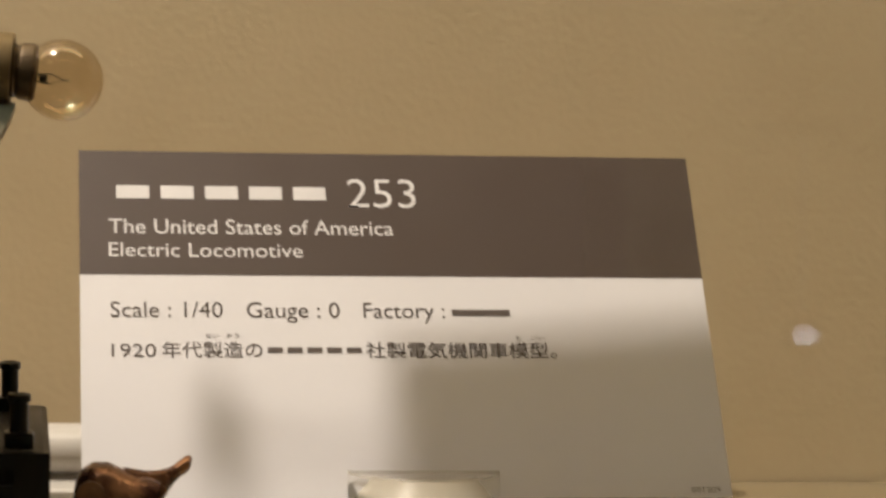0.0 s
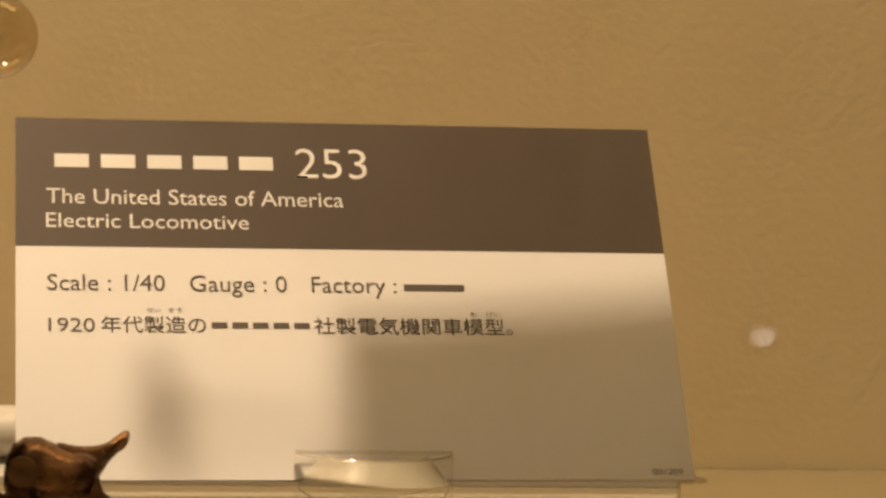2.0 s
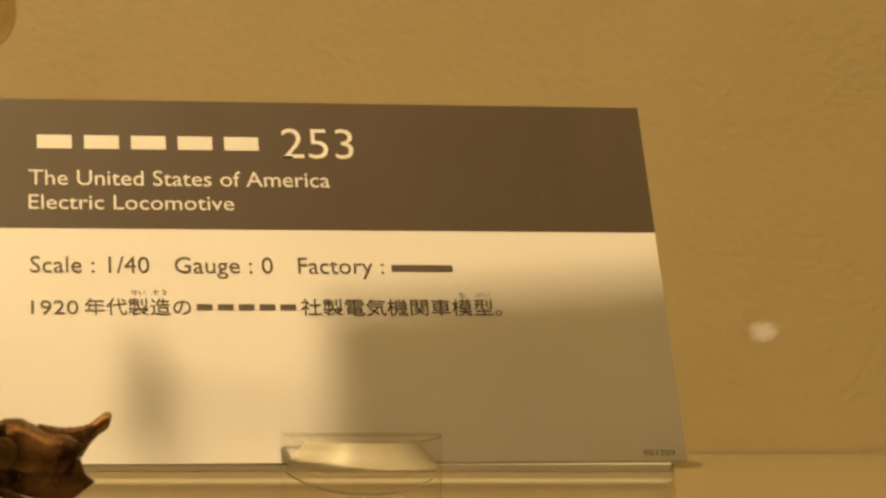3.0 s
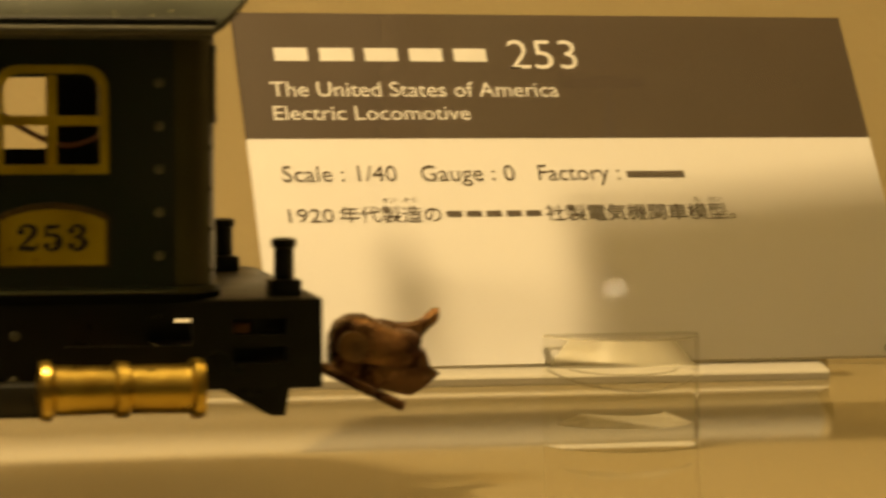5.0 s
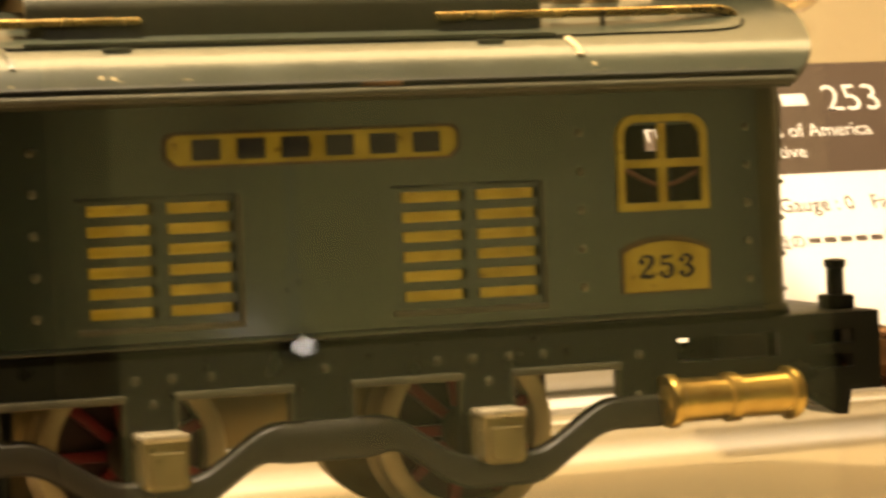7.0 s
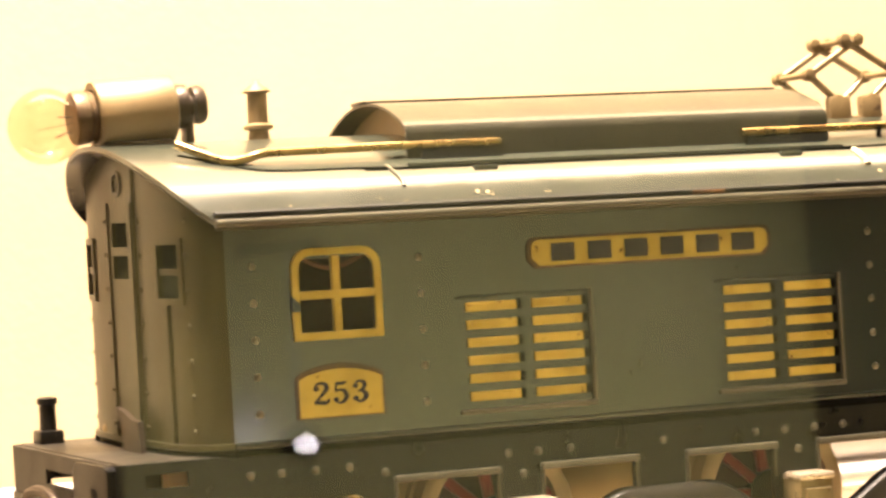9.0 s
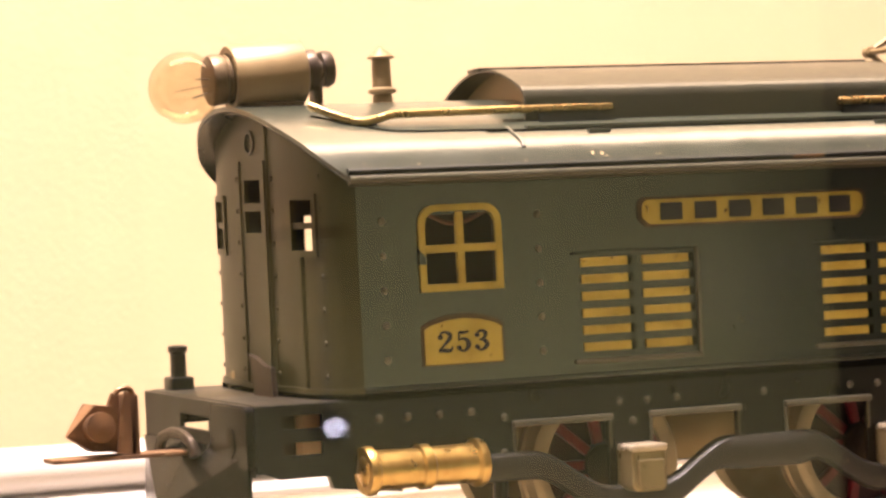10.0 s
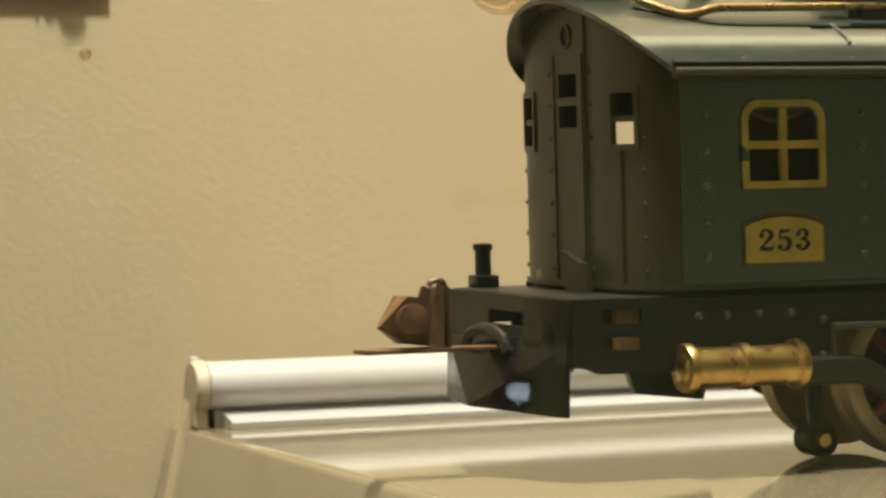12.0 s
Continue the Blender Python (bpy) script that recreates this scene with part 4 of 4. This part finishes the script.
def serif_figures(x0, y, z0, size):
    """The number 253 in bold serif figures, drawn with a broad pen."""
    bm = bmesh.new()

    def pen(pts, ox):
        ps = smooth_path([(ox + px, pz, pw) for px, pz, pw in pts], 5)
        row = []
        for i, p in enumerate(ps):
            d = ps[min(i + 1, len(ps) - 1)] - ps[max(i - 1, 0)]
            n = Vector((-d.y, d.x)).normalized() * p.z * 0.5
            row.append([bm.verts.new((x0 + (p.x + k * n.x) * size, y, z0 + (p.y + k * n.y) * size * 0.82)) for k in (-1, 1)])
        for a, b in zip(row, row[1:]):
            bm.faces.new((a[0], a[1], b[1], b[0]))

    def ball(px, pz, r, ox):
        bm.faces.new([bm.verts.new((x0 + (ox + px + r * math.cos(a)) * size, y - 0.01, z0 + (pz + r * math.sin(a)) * size * 0.82)) for a in (2 * math.pi * k / 12 for k in range(12))])

    pen([(0.5, 3.6, 0.5), (0.8, 4.4, 0.5), (1.6, 4.7, 0.6), (2.5, 4.2, 0.9), (2.5, 3.2, 0.95), (1.7, 2.1, 0.7), (0.8, 1.1, 0.45), (0.3, 0.5, 0.4)], 0)
    pen([(0.2, 0.45, 0.7), (1.2, 0.55, 0.9), (2.2, 0.40, 0.9), (2.8, 0.7, 0.6), (3.0, 1.4, 0.25)], 0)
    ball(0.65, 3.5, 0.58, 0)
    pen([(0.7, 4.45, 0.8), (1.6, 4.35, 0.75), (2.7, 4.6, 0.5)], 3.7)
    pen([(0.75, 4.6, 0.45), (0.65, 3.6, 0.45), (0.6, 2.6, 0.4)], 3.7)
    pen([(0.6, 2.6, 0.35), (1.3, 3.0, 0.5), (2.2, 2.7, 0.8), (2.6, 1.6, 1.0), (2.1, 0.5, 0.8), (1.2, 0.2, 0.5), (0.5, 0.7, 0.4)], 3.7)
    ball(0.65, 0.95, 0.55, 3.7)
    pen([(0.5, 3.8, 0.4), (1.1, 4.55, 0.5), (2.1, 4.4, 0.8), (2.4, 3.6, 0.9), (1.9, 2.8, 0.6), (1.1, 2.5, 0.4)], 7.4)
    pen([(1.1, 2.55, 0.4), (2.0, 2.4, 0.7), (2.65, 1.5, 1.0), (2.1, 0.5, 0.8), (1.2, 0.2, 0.5), (0.5, 0.7, 0.4)], 7.4)
    ball(0.65, 3.65, 0.55, 7.4)
    ball(0.65, 0.95, 0.55, 7.4)
    return bm


def number_plate(cx, parent):
    bm = bmesh.new()
    pts = [(cx - 8.1, 45.2), (cx + 8.1, 45.2), (cx + 8.1, 52.0), (cx + 6.6, 52.8), (cx + 3.4, 53.6), (cx, 53.9), (cx - 3.4, 53.6), (cx - 6.6, 52.8), (cx - 8.1, 52.0)]
    loft(bm, [[(x, y, z) for x, z in pts] for y in (0.1, -0.5)])
    p = part("number_plate", bm, GOLD, parent, "gold number plate with black figures")
    bm = bmesh.new()
    o2 = [(cx + (x - cx) * 1.07, 49.6 + (z - 49.6) * (1.24 if z > 50 else 1.08)) for x, z in pts]
    loft(bm, [[(x, y, z) for x, z in q] for q, y in ((o2, 0.1), (o2, -0.25), (pts, -0.35), (pts, 0.1))], caps=False)
    part("raised_rim", bm, PLATERIM, p)
    bm = serif_figures(cx - 5.6, -0.62, 47.4, 1.04)
    part("figures", bm, INK, p, smooth=False)


def name_plate(parent):
    x0, x1, z0, z1 = -25.9, 25.7, 70.1, 75.6
    bm = bmesh.new()
    pts = rounded(x0, x1, z0, z1, 1.7)
    pts = pts[:-2] + [(x0, z0 + 1.6), (x0 + 1.6, z0), (x1 - 1.6, z0), (x1, z0 + 1.6)]
    loft(bm, [[(x, y, z) for x, z in pts] for y in (0.1, -0.5)])
    p = part("name_plate", bm, GOLD, parent, "long gold name plate with dark raised lettering")
    bm = bmesh.new()
    cxm, czm = (x0 + x1) / 2, (z0 + z1) / 2
    o2 = [(cxm + (x - cxm) * 1.015, czm + (z - czm) * 1.08) for x, z in pts]
    i2 = [(cxm + (x - cxm) * 0.985, czm + (z - czm) * 0.90) for x, z in pts]
    loft(bm, [[(x, y, z) for x, z in q] for q, y in ((o2, 0.1), (o2, -0.4), (i2, -0.75), (i2, 0.0))], caps=False)
    part("raised_rim", bm, PLATERIM, p)
    for k in range(6):
        bm = bmesh.new()
        cx = -18.9 + 7.75 * k
        box(bm, cx - 2.5, cx + 2.5, -0.8, -0.4, 71.1, 74.6, 0.2)
        part("letter_bar", bm, INK, p)


def louvre_panel(x0, parent):
    """A raised panel with two columns of six brass slats."""
    w, z0, z1 = 27.4, 43.2, 65.6
    bm = bmesh.new()
    box(bm, x0 - 1.0, x0 + w, -1.0, 0.05, z0 + 0.2, z0 + 1.2, 0.3)
    p = part("louvre_panel", bm, WORNLITEDGE, parent, "raised panel with two columns of gold louvre slats")
    bm = bmesh.new()
    box(bm, x0 + w - 0.8, x0 + w, -0.8, 0.05, z0 + 1, z1, 0.3)
    part("panel_edge", bm, WORNLITEDGE, p)
    bm = bmesh.new()
    box(bm, x0 - 0.6, x0 + w, -0.3, 0.05, z1 - 0.6, z1, 0.15)
    part("panel_top", bm, GREEN, p)
    me = None
    for col in (0, 1):
        for row in range(6):
            cx, cz = x0 + 1.3 + 5.1 + col * 13.55, 46.75 + row * 3.36
            if me is None:
                bm = bmesh.new()
                a = [(-5.1, 0.05, -0.92), (-5.1, -0.40, -0.90), (-5.1, -0.50, -0.78), (-5.1, -0.51, 0.0), (-5.1, -0.50, 0.62), (-5.1, -0.42, 0.76), (-5.1, 0.05, 0.80)]
                loft(bm, [a, [(5.1, y, z) for _, y, z in a]])
                me = finish(bm, "louvre_slat", GOLD, True)
                # Near-black block paints the shade in the notch beside each slat.
                bm = bmesh.new()
                box(bm, 5.12, 6.2, -0.58, 0.05, -0.95, 0.82)
                me2 = finish(bm, "slat_gap", VOID)
            ob = new("slat", me)
            ob.parent, ob.location = p, (cx * MM, 0, cz * MM)
            g = new("slat_gap", me2)
            g.parent, g.location = p, (cx * MM, 0.00002, cz * MM)


cab()
for cx, cz in ((-63.6, 72.2), (66.8, 63.4)):
    bm = bmesh.new()
    wire(bm, smooth_path([(cx - 15, 12, cz + 8), (cx - 9, 6, cz + 4.4), (cx - 6.5, 5, cz + 2.6), (cx, 5, cz), (cx + 7, 5, cz + 2.5), (cx + 10, 7, cz + 5), (cx + 15, 14, cz + 9)], 6), 0.45, 8)
    part("lamp_lead", bm, LEAD, loco, "brown lamp lead inside the cab")


# the roof
def roof():
    ys = [-3.4, -3.35, -3.2, -2.95, -2.6, -2.1, -1.5, -0.8, 0.0, 0.9, 1.9] + [2.8 + (2 * LY - 5.6) * k / 30 for k in range(31)]
    ys += [2 * LY - y for y in reversed(ys[:11])]

    def end_x(y, s):
        d = abs(y - LY) / (LY + 3.4)
        e = LY + 3.4 - abs(y - LY)
        tuck = 4.2 * (1 - math.sqrt(max(0.0, 1 - (1 - e / 5.0) ** 2))) if e < 5.0 else 0.0
        return s * (92.6 + 7.6 * (1 - d ** 2.6) - tuck)

    def zt(y):
        d = abs(y - LY)
        z = 97.0 - 0.0107 * d * d
        e = LY + 3.4 - d
        if e < 6.0:
            z -= 3.4 * (1 - math.sqrt(max(0.0, 1 - (1 - e / 6.0) ** 2)))
        return z
    bm = bmesh.new()
    rings = []
    n = 28
    top = [(y, zt(y)) for y in ys]
    low = [(y, zt(y) - 1.0) for y in reversed(ys)]
    for k in range(n + 1):
        t = -1 + 2 * k / n
        rings.append([(abs(end_x(y, 1)) * t, y, z) for y, z in top + low])
    loft(bm, rings)
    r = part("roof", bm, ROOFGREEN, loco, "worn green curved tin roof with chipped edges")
    # Black sheet that puts the shade below the roof into colour.
    bm = bmesh.new()
    loft(bm, [[(abs(end_x(y, 1)) * t * 0.999, y, z) for y, z in [(y, zt(y) - 1.04) for y in ys[2:-2]] + [(y, zt(y) - 1.3) for y in reversed(ys[2:-2])]]
              for t in np.linspace(-1, 1, 9)])
    part("roof_lining", bm, PILOT, r, "black lining for the shade under the roof")
    for y, s in ((-3.4, -1), (2 * LY + 3.4, 1)):
        bm = bmesh.new()
        wire(bm, [(x, y + s * 0.1, 81.6) for x in np.linspace(-88.6, 88.6, 30)], 0.8, 10)
        part("eave_bead", bm, WORNLITEDGE, r)
        bm = bmesh.new()
        ya, yb = sorted((y - s * 0.3, y - s * 1.1))
        box(bm, -88.4, 88.4, ya, yb, 80.2, 83.0, 0.2)
        part("eave_fascia", bm, WORNLITEDGE, r)
        # Dark wire paints the shaded band along the roof's lower curve.
        bm = bmesh.new()
        wire(bm, [(x, y + s * 0.05, 83.15) for x in np.linspace(-88.8, 88.8, 30)], 0.55, 8)
        part("eave_groove", bm, DARKTRIM, r)
    # bent tin tabs
    for x, y1, rad, mat, lab in ((-50.3, 5.2, 0.45, ROOFGREEN, "green painted tin tab"), (49.2, 3.6, 0.7, LIDNICKEL, "bare bright tin tab")):
        bm = bmesh.new()
        wire(bm, [(x - 1.4 * (abs(y - 0.5) / 8), y, zt(y) + 0.1) for y in np.linspace(-0.6, y1, 6)], rad, 8)
        part("roof_tab", bm, mat, r, lab)
    # chipped and rubbed spots along the eave, the random ones also painting its ragged highlight
    bm = bmesh.new()
    rng = random.Random(5)
    spots = [(-36.4, -1.9, 0.34), (-34.4, -2.0, 0.26), (51.0, -1.7, 0.3)]
    spots += [(rng.uniform(-88, 88), rng.uniform(-3.1, -2.2), rng.choice((0.05, 0.07, 0.10, 0.13))) for _ in range(34)]
    for x, y, r1 in spots:
        a, b = rng.uniform(1.0, 2.2), rng.uniform(0, 6.28)
        pts = [(x + a * r1 * math.cos(b + k * 1.0472) * rng.uniform(0.7, 1.2), y + r1 * math.sin(b + k * 1.0472) * rng.uniform(0.7, 1.2)) for k in range(6)]
        loft(bm, [[(px, py, zt(py) - 0.1) for px, py in pts], [(px, py, zt(py) + 0.03) for px, py in pts]])
    tagged(part("paint_chips", bm, WHEELMETAL, r, "small pale chips and highlight flecks in the paint"), kind="stuff")
    bm = bmesh.new()
    wire(bm, [(x, -3.42, 83.0) for x in np.linspace(7.6, 14.6, 6)], 0.62, 8)
    part("rust_patch", bm, RUSTDARK, r, "brown rusted patch on the eave")
    bm = bmesh.new()
    y = 4.6
    loft(bm, [[(-47, y, zt(y) - 0.2), (47, y, zt(y) - 0.2), (47, y, zt(y) + 0.7), (-47, y, zt(y) + 0.7)], [(-47, y + 1, zt(y + 1) - 0.2), (47, y + 1, zt(y + 1) - 0.2), (47, y + 1, zt(y + 1) + 0.5), (-47, y + 1, zt(y + 1) + 0.5)]])
    part("hatch_flange", bm, ROOFGREEN, r)
    bm = bmesh.new()
    wire(bm, [(x, 4.2, zt(4.2) + 0.05) for x in np.linspace(-56, 50, 24)], 0.32, 6)
    part("hatch_gap", bm, VOID, r)
    for x in (-32, 34):
        bm = bmesh.new()
        box(bm, x - 2.4, x + 2.4, 2.6, 4.6, zt(3.6) - 0.5, zt(3.6) + 0.35, 0.2)
        part("hatch_lug", bm, ROOFGREEN, r)
    # raised middle hatch
    global SKEW
    SKEW = 0.0
    bm = bmesh.new()
    prof = []
    for k in range(25):
        y = 8.0 + (2 * LY - 16.0) * k / 24
        d = abs(y - LY) / (LY - 8)
        z = 98.3 + 5.7 * (1 - d ** 2.0)
        prof.append((y, z))
    sec = [(8.0, 91.0), (8.0, 96.6), (8.25, 97.5), (8.7, 98.2)] + prof[1:-1] + [(2 * LY - 8.7, 98.2), (2 * LY - 8.25, 97.5), (2 * LY - 8, 96.6), (2 * LY - 8, 91.0)]
    inner = [(LY + (y - LY) * 0.98, z - 0.5) for y, z in reversed(sec)]
    loft(bm, [[(x, y, z) for y, z in sec + inner] for x in np.linspace(-46, 45.5, 12)])
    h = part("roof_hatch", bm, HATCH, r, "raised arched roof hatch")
    bm = bmesh.new()
    box(bm, -46.4, 45.8, LY - 0.6, LY + 6, 103.7, 104.5, 0.25)
    part("ridge_strip", bm, BLACK, h)
    for x in (-41.2, 40.6):
        bm = bmesh.new()
        loft(bm, [[(xx, LY + (y - LY) * 0.975, z - 0.6) for y, z in sec] for xx in (x, x + 0.6)])
        part("hatch_end", bm, LAMPGREY, h)
    for x0, x1 in ((-43.2, -26.4), (26.2, 44.6)):
        bm = bmesh.new()
        w = 3.0 if x0 < 0 else -3.0
        xe = x1 if x0 < 0 else x0
        xs = x0 if x0 < 0 else x1
        tongue = [(xs, 90.4), (xe - w, 90.4), (xe - 0.4 * w, 90.8), (xe, 91.6), (xe - 0.1 * w, 92.6), (xe - 0.6 * w, 93.2), (xs, 93.4)]
        loft(bm, [[(x, y, z) for x, z in tongue] for y in (7.3, 8.1)])
        part("vent_slot", bm, DARKTRIM, h, "dark round-ended tongue under the handrail")
    SKEW = -0.06
    for pts in ([(47, 4.6), (60, 4.9), (75, 5.2), (82, 5.9), (85, 7.4), (86.2, 9.4)], [(-50, 4.6), (-60, 4.9), (-71, 5.1), (-77, 6.0), (-81, 8.2), (-85, 11.0), (-88.5, 13.6)]):
        bm = bmesh.new()
        wire(bm, [(p.x, p.y, zt(p.y) + 0.05) for p in smooth_path([(x, y, 0) for x, y in pts], 5)], 0.26, 6)
        part("roof_seam", bm, VOID, r, "thin dark line along the roof")
    return zt


ROOF_Z = roof()


def handrails():
    yn = 8.4
    left = smooth_path([(-88.8, 13.4, 96.3), (-85, 10.4, 94.3), (-81, yn, 92.8), (-77, yn, 93.2), (-73, yn, 94.0), (-60, yn, 94.2), (-40, yn, 94.4), (-26.2, yn, 94.4)], 5)
    right = smooth_path([(26.0, yn - 0.5, 94.2), (45, yn, 94.3), (65, yn + 1, 94.4), (78, yn + 2.4, 94.6), (83, yn + 3.2, 94.5), (85.4, yn + 3.6, 93.9), (86.0, yn + 3.8, 92.9), (85.2, yn + 3.6, 92.1), (82, yn + 3, 91.9)], 5)
    for p, m in ((left, 0), (right, 0), (left, 1), (right, 1)):
        bm = bmesh.new()
        pts = [(x, (2 * LY - y) if m else y, z) for x, y, z in p]
        wire(bm, pts, 0.85, 10)
        rail = part("handrail", bm, RAILBRASS, loco, "thin bent brass handrail")
        if p is right:
            bm = bmesh.new()
            y = yn if not m else 2 * LY - yn
            lathe(bm, (58, y, ROOF_Z(y) - 0.2), (0, 0, 1), [(0, 0.5), (2.6, 0.5)], 8)
            part("rail_pin", bm, BLACK, rail)


handrails()


def headlight(s):
    cx, cz = (-93.0 if s < 0 else 90.2), 104.0
    tilt = Vector((s * 1.0, 0, -0.075)).normalized()
    o = Vector((cx, LY, cz))
    bm = bmesh.new()
    lathe(bm, o - tilt * 8.2, tilt, [(0.4, 5.8), (0.8, 6.4), (15.4, 6.7), (15.8, 6.4), (15.8, 5.2), (14, 5.0)], 32)
    h = part("headlight", bm, LAMPGREY, loco, "dull tin headlamp with a clear round bulb")
    bm = bmesh.new()
    lathe(bm, o + tilt * 6.6, tilt, [(0, 4.6), (0.8, 4.5), (1.3, 4.85), (1.9, 4.5), (2.4, 5.0), (4.4, 5.2), (5.1, 4.9), (5.3, 3.4)], 32)
    part("bulb_socket", bm, SOCKET, h, "brown tarnished screw socket")
    c = o + tilt * (16.8 if s < 0 else 16.4) + Vector((0, 0, -0.9))
    bm = bmesh.new()
    R = 7.2
    prof = [(-7.2, 3.0), (-6.2, 3.2)] + [(-R * math.cos(a), R * math.sin(a)) for a in (radians(30 + 150 * k / 18) for k in range(19))]
    lathe(bm, c, tilt, prof, 32)
    b = part("bulb", bm, BULB, h, "clear glass bulb")
    bm = bmesh.new()
    if s < 0:
        for dy, z0, z1, reach in ((-1.0, 1.0, 1.5, 1.8), (0.2, 0.2, -0.6, -2.2), (1.0, -1.0, -2.2, 2.0)):
            wire(bm, [c - tilt * 6.6 + Vector((0, dy, z0)), c - tilt * reach + Vector((0, dy * 1.5, z1))], 0.15 if reach > 0 else 0.08, 6)
    else:
        for dy in (-1, 1):
            wire(bm, [c - tilt * 6.4 + Vector((0, dy * 1.0, 0.4 * dy)), c - tilt * 2.0 + Vector((0, dy * 1.7, 0.9 * dy))], 0.16, 6)
        wire(bm, smooth_path([c - tilt * 2.0 + Vector((0, -1.7, -0.9)), c + tilt * 0.8 + Vector((0, -0.8, 0.2)), c + tilt * 0.8 + Vector((0, 0.8, -0.2)), c - tilt * 2.0 + Vector((0, 1.7, 0.9))], 5), 0.09, 5)
        bmesh.ops.create_uvsphere(bm, u_segments=10, v_segments=6, radius=0.85, matrix=Matrix.Translation(c - tilt * 3.4))
    part("filament", bm, INK, b)
    bm = bmesh.new()
    lathe(bm, o - tilt * 8.0, -tilt, [(0, 3.6), (1.2, 4.2), (2.6, 4.2), (2.8, 2.0), (4.0, 2.0), (4.0, 3.5), (5.2, 3.8), (6.2, 3.4), (6.3, 1.2), (6.9, 1.0)], 24)
    part("terminal_nut", bm, IRON, h)
    bm = bmesh.new()
    x = cx - s * 11.5
    box(bm, min(x, x + s * 1.3), max(x, x + s * 1.3), LY - 2.5, LY + 2.5, 95.5, 103, 0.3)
    box(bm, cx - 7, cx + 7, LY - 4.5, LY + 4.5, 96.2, 98.6, 0.8)
    part("bracket", bm, IRON, h)


SKEW = 0.0
headlight(-1)
headlight(1)


def whistle():
    bm = bmesh.new()
    lathe(bm, (-67.8, LY, 95.9), (0, 0, 1), [(0, 3.4), (0.7, 3.5), (1.0, 2.4), (1.6, 2.2), (3.6, 1.9), (4.0, 2.9), (4.6, 2.9), (5.1, 2.0), (10.9, 1.9), (11.0, 2.75), (11.3, 2.75), (13.2, 0.45), (13.4, 0.1)], 22)
    part("whistle", bm, LAMPGREY, loco, "small turned tin whistle on the roof")


whistle()


def pantograph():
    cx = 61.2
    bm = bmesh.new()
    for sx in (-1, 1):
        for y in (LY - 6.2, LY + 6.2):
            box(bm, cx + sx * 3.8 - 2.6, cx + sx * 3.8 + 2.6, y - 1.2, y + 1.2, 96.0, 101.8, 0.8)
    box(bm, cx - 6.5, cx + 6.5, LY - 7, LY + 7, 95.8, 97.6, 0.5)
    p = part("pantograph", bm, LAMPGREY, loco, "folded bronze pantograph frame")
    for y in (LY - 6.2, LY + 6.2):
        for sx in (-1, 1):
            bm = bmesh.new()
            a, b, c = (cx + sx * 4.0, y, 100.8), (cx + sx * 10.4, y, 106.4), (cx - sx * 1.5, y, 113.4)
            for q0, q1 in ((a, b), (b, c)):
                wire(bm, [q0, q1], 0.75, 8)
            for q in (a, b, c):
                lathe(bm, (q[0], q[1] - 1.1, q[2]), (0, 1, 0), [(0, 0.9), (0.2, 1.35), (2.0, 1.35), (2.2, 0.9)], 12)
            part("arm", bm, LAMPGREY, p)
    bm = bmesh.new()
    for x, z in ((cx - 10.4, 106.4), (cx + 10.4, 106.4), (cx, 113.4)):
        wire(bm, [(x, LY - 6.2, z), (x, LY + 6.2, z)], 0.7, 8)
    part("cross_rod", bm, LAMPGREY, p)


pantograph()


# ---- on the wall: a stain and the edge of another caption ----
def wall_caption():
    c = thing("wall_caption", "small clear-fronted caption plate pinned on the cream wall", "sign")
    bm = bmesh.new()
    box(bm, -215, -143.6, WALL_Y - 1.9, WALL_Y - 0.6, 116.5, 166, 0.3)
    part("plate", bm, CAPTIONGREY, c)
    bm = bmesh.new()
    box(bm, -216, -143.2, WALL_Y - 3.0, WALL_Y - 2.0, 116.0, 167, 0.3)
    part("cover", bm, STANDCLEAR, c).visible_shadow = False
    bm = bmesh.new()
    lathe(bm, (-154.0, WALL_Y, 123.6), (0, -1, 0), [(0, 3.0), (3.6, 3.0), (3.8, 3.6), (4.8, 3.5), (5.2, 2.6), (4.8, 1.6), (4.8, 0.2)], 20)
    part("pin", bm, RUSTDARK, c, "brown metal pin")
    bm = bmesh.new()
    box(bm, -214.5, -160.0, WALL_Y - 1.98, WALL_Y - 1.8, 125.0, 146.0)
    part("red_panel", bm, REDPRINT, c, "red printed panel", smooth=False)
    for k, w in enumerate((1.0, 2.2, 1.4)):
        bm = bmesh.new()
        x = -163.4 + 2.6 * k
        box(bm, x, x + w, WALL_Y - 3.14, WALL_Y - 3.02, 118.9, 120.5)
        part("bar", bm, PRINTGREY, c, smooth=False)


wall_caption()
bm = bmesh.new()
lathe(bm, (-150.0, WALL_Y - 0.02, 101.6), (0, -1, 0), [(0, 1.7), (0.04, 1.4), (0.06, 0.2)], 14)
tagged(part("nail_hole", bm, STAIN), "small brown filled nail hole in the wall", "mark", kind="structure")
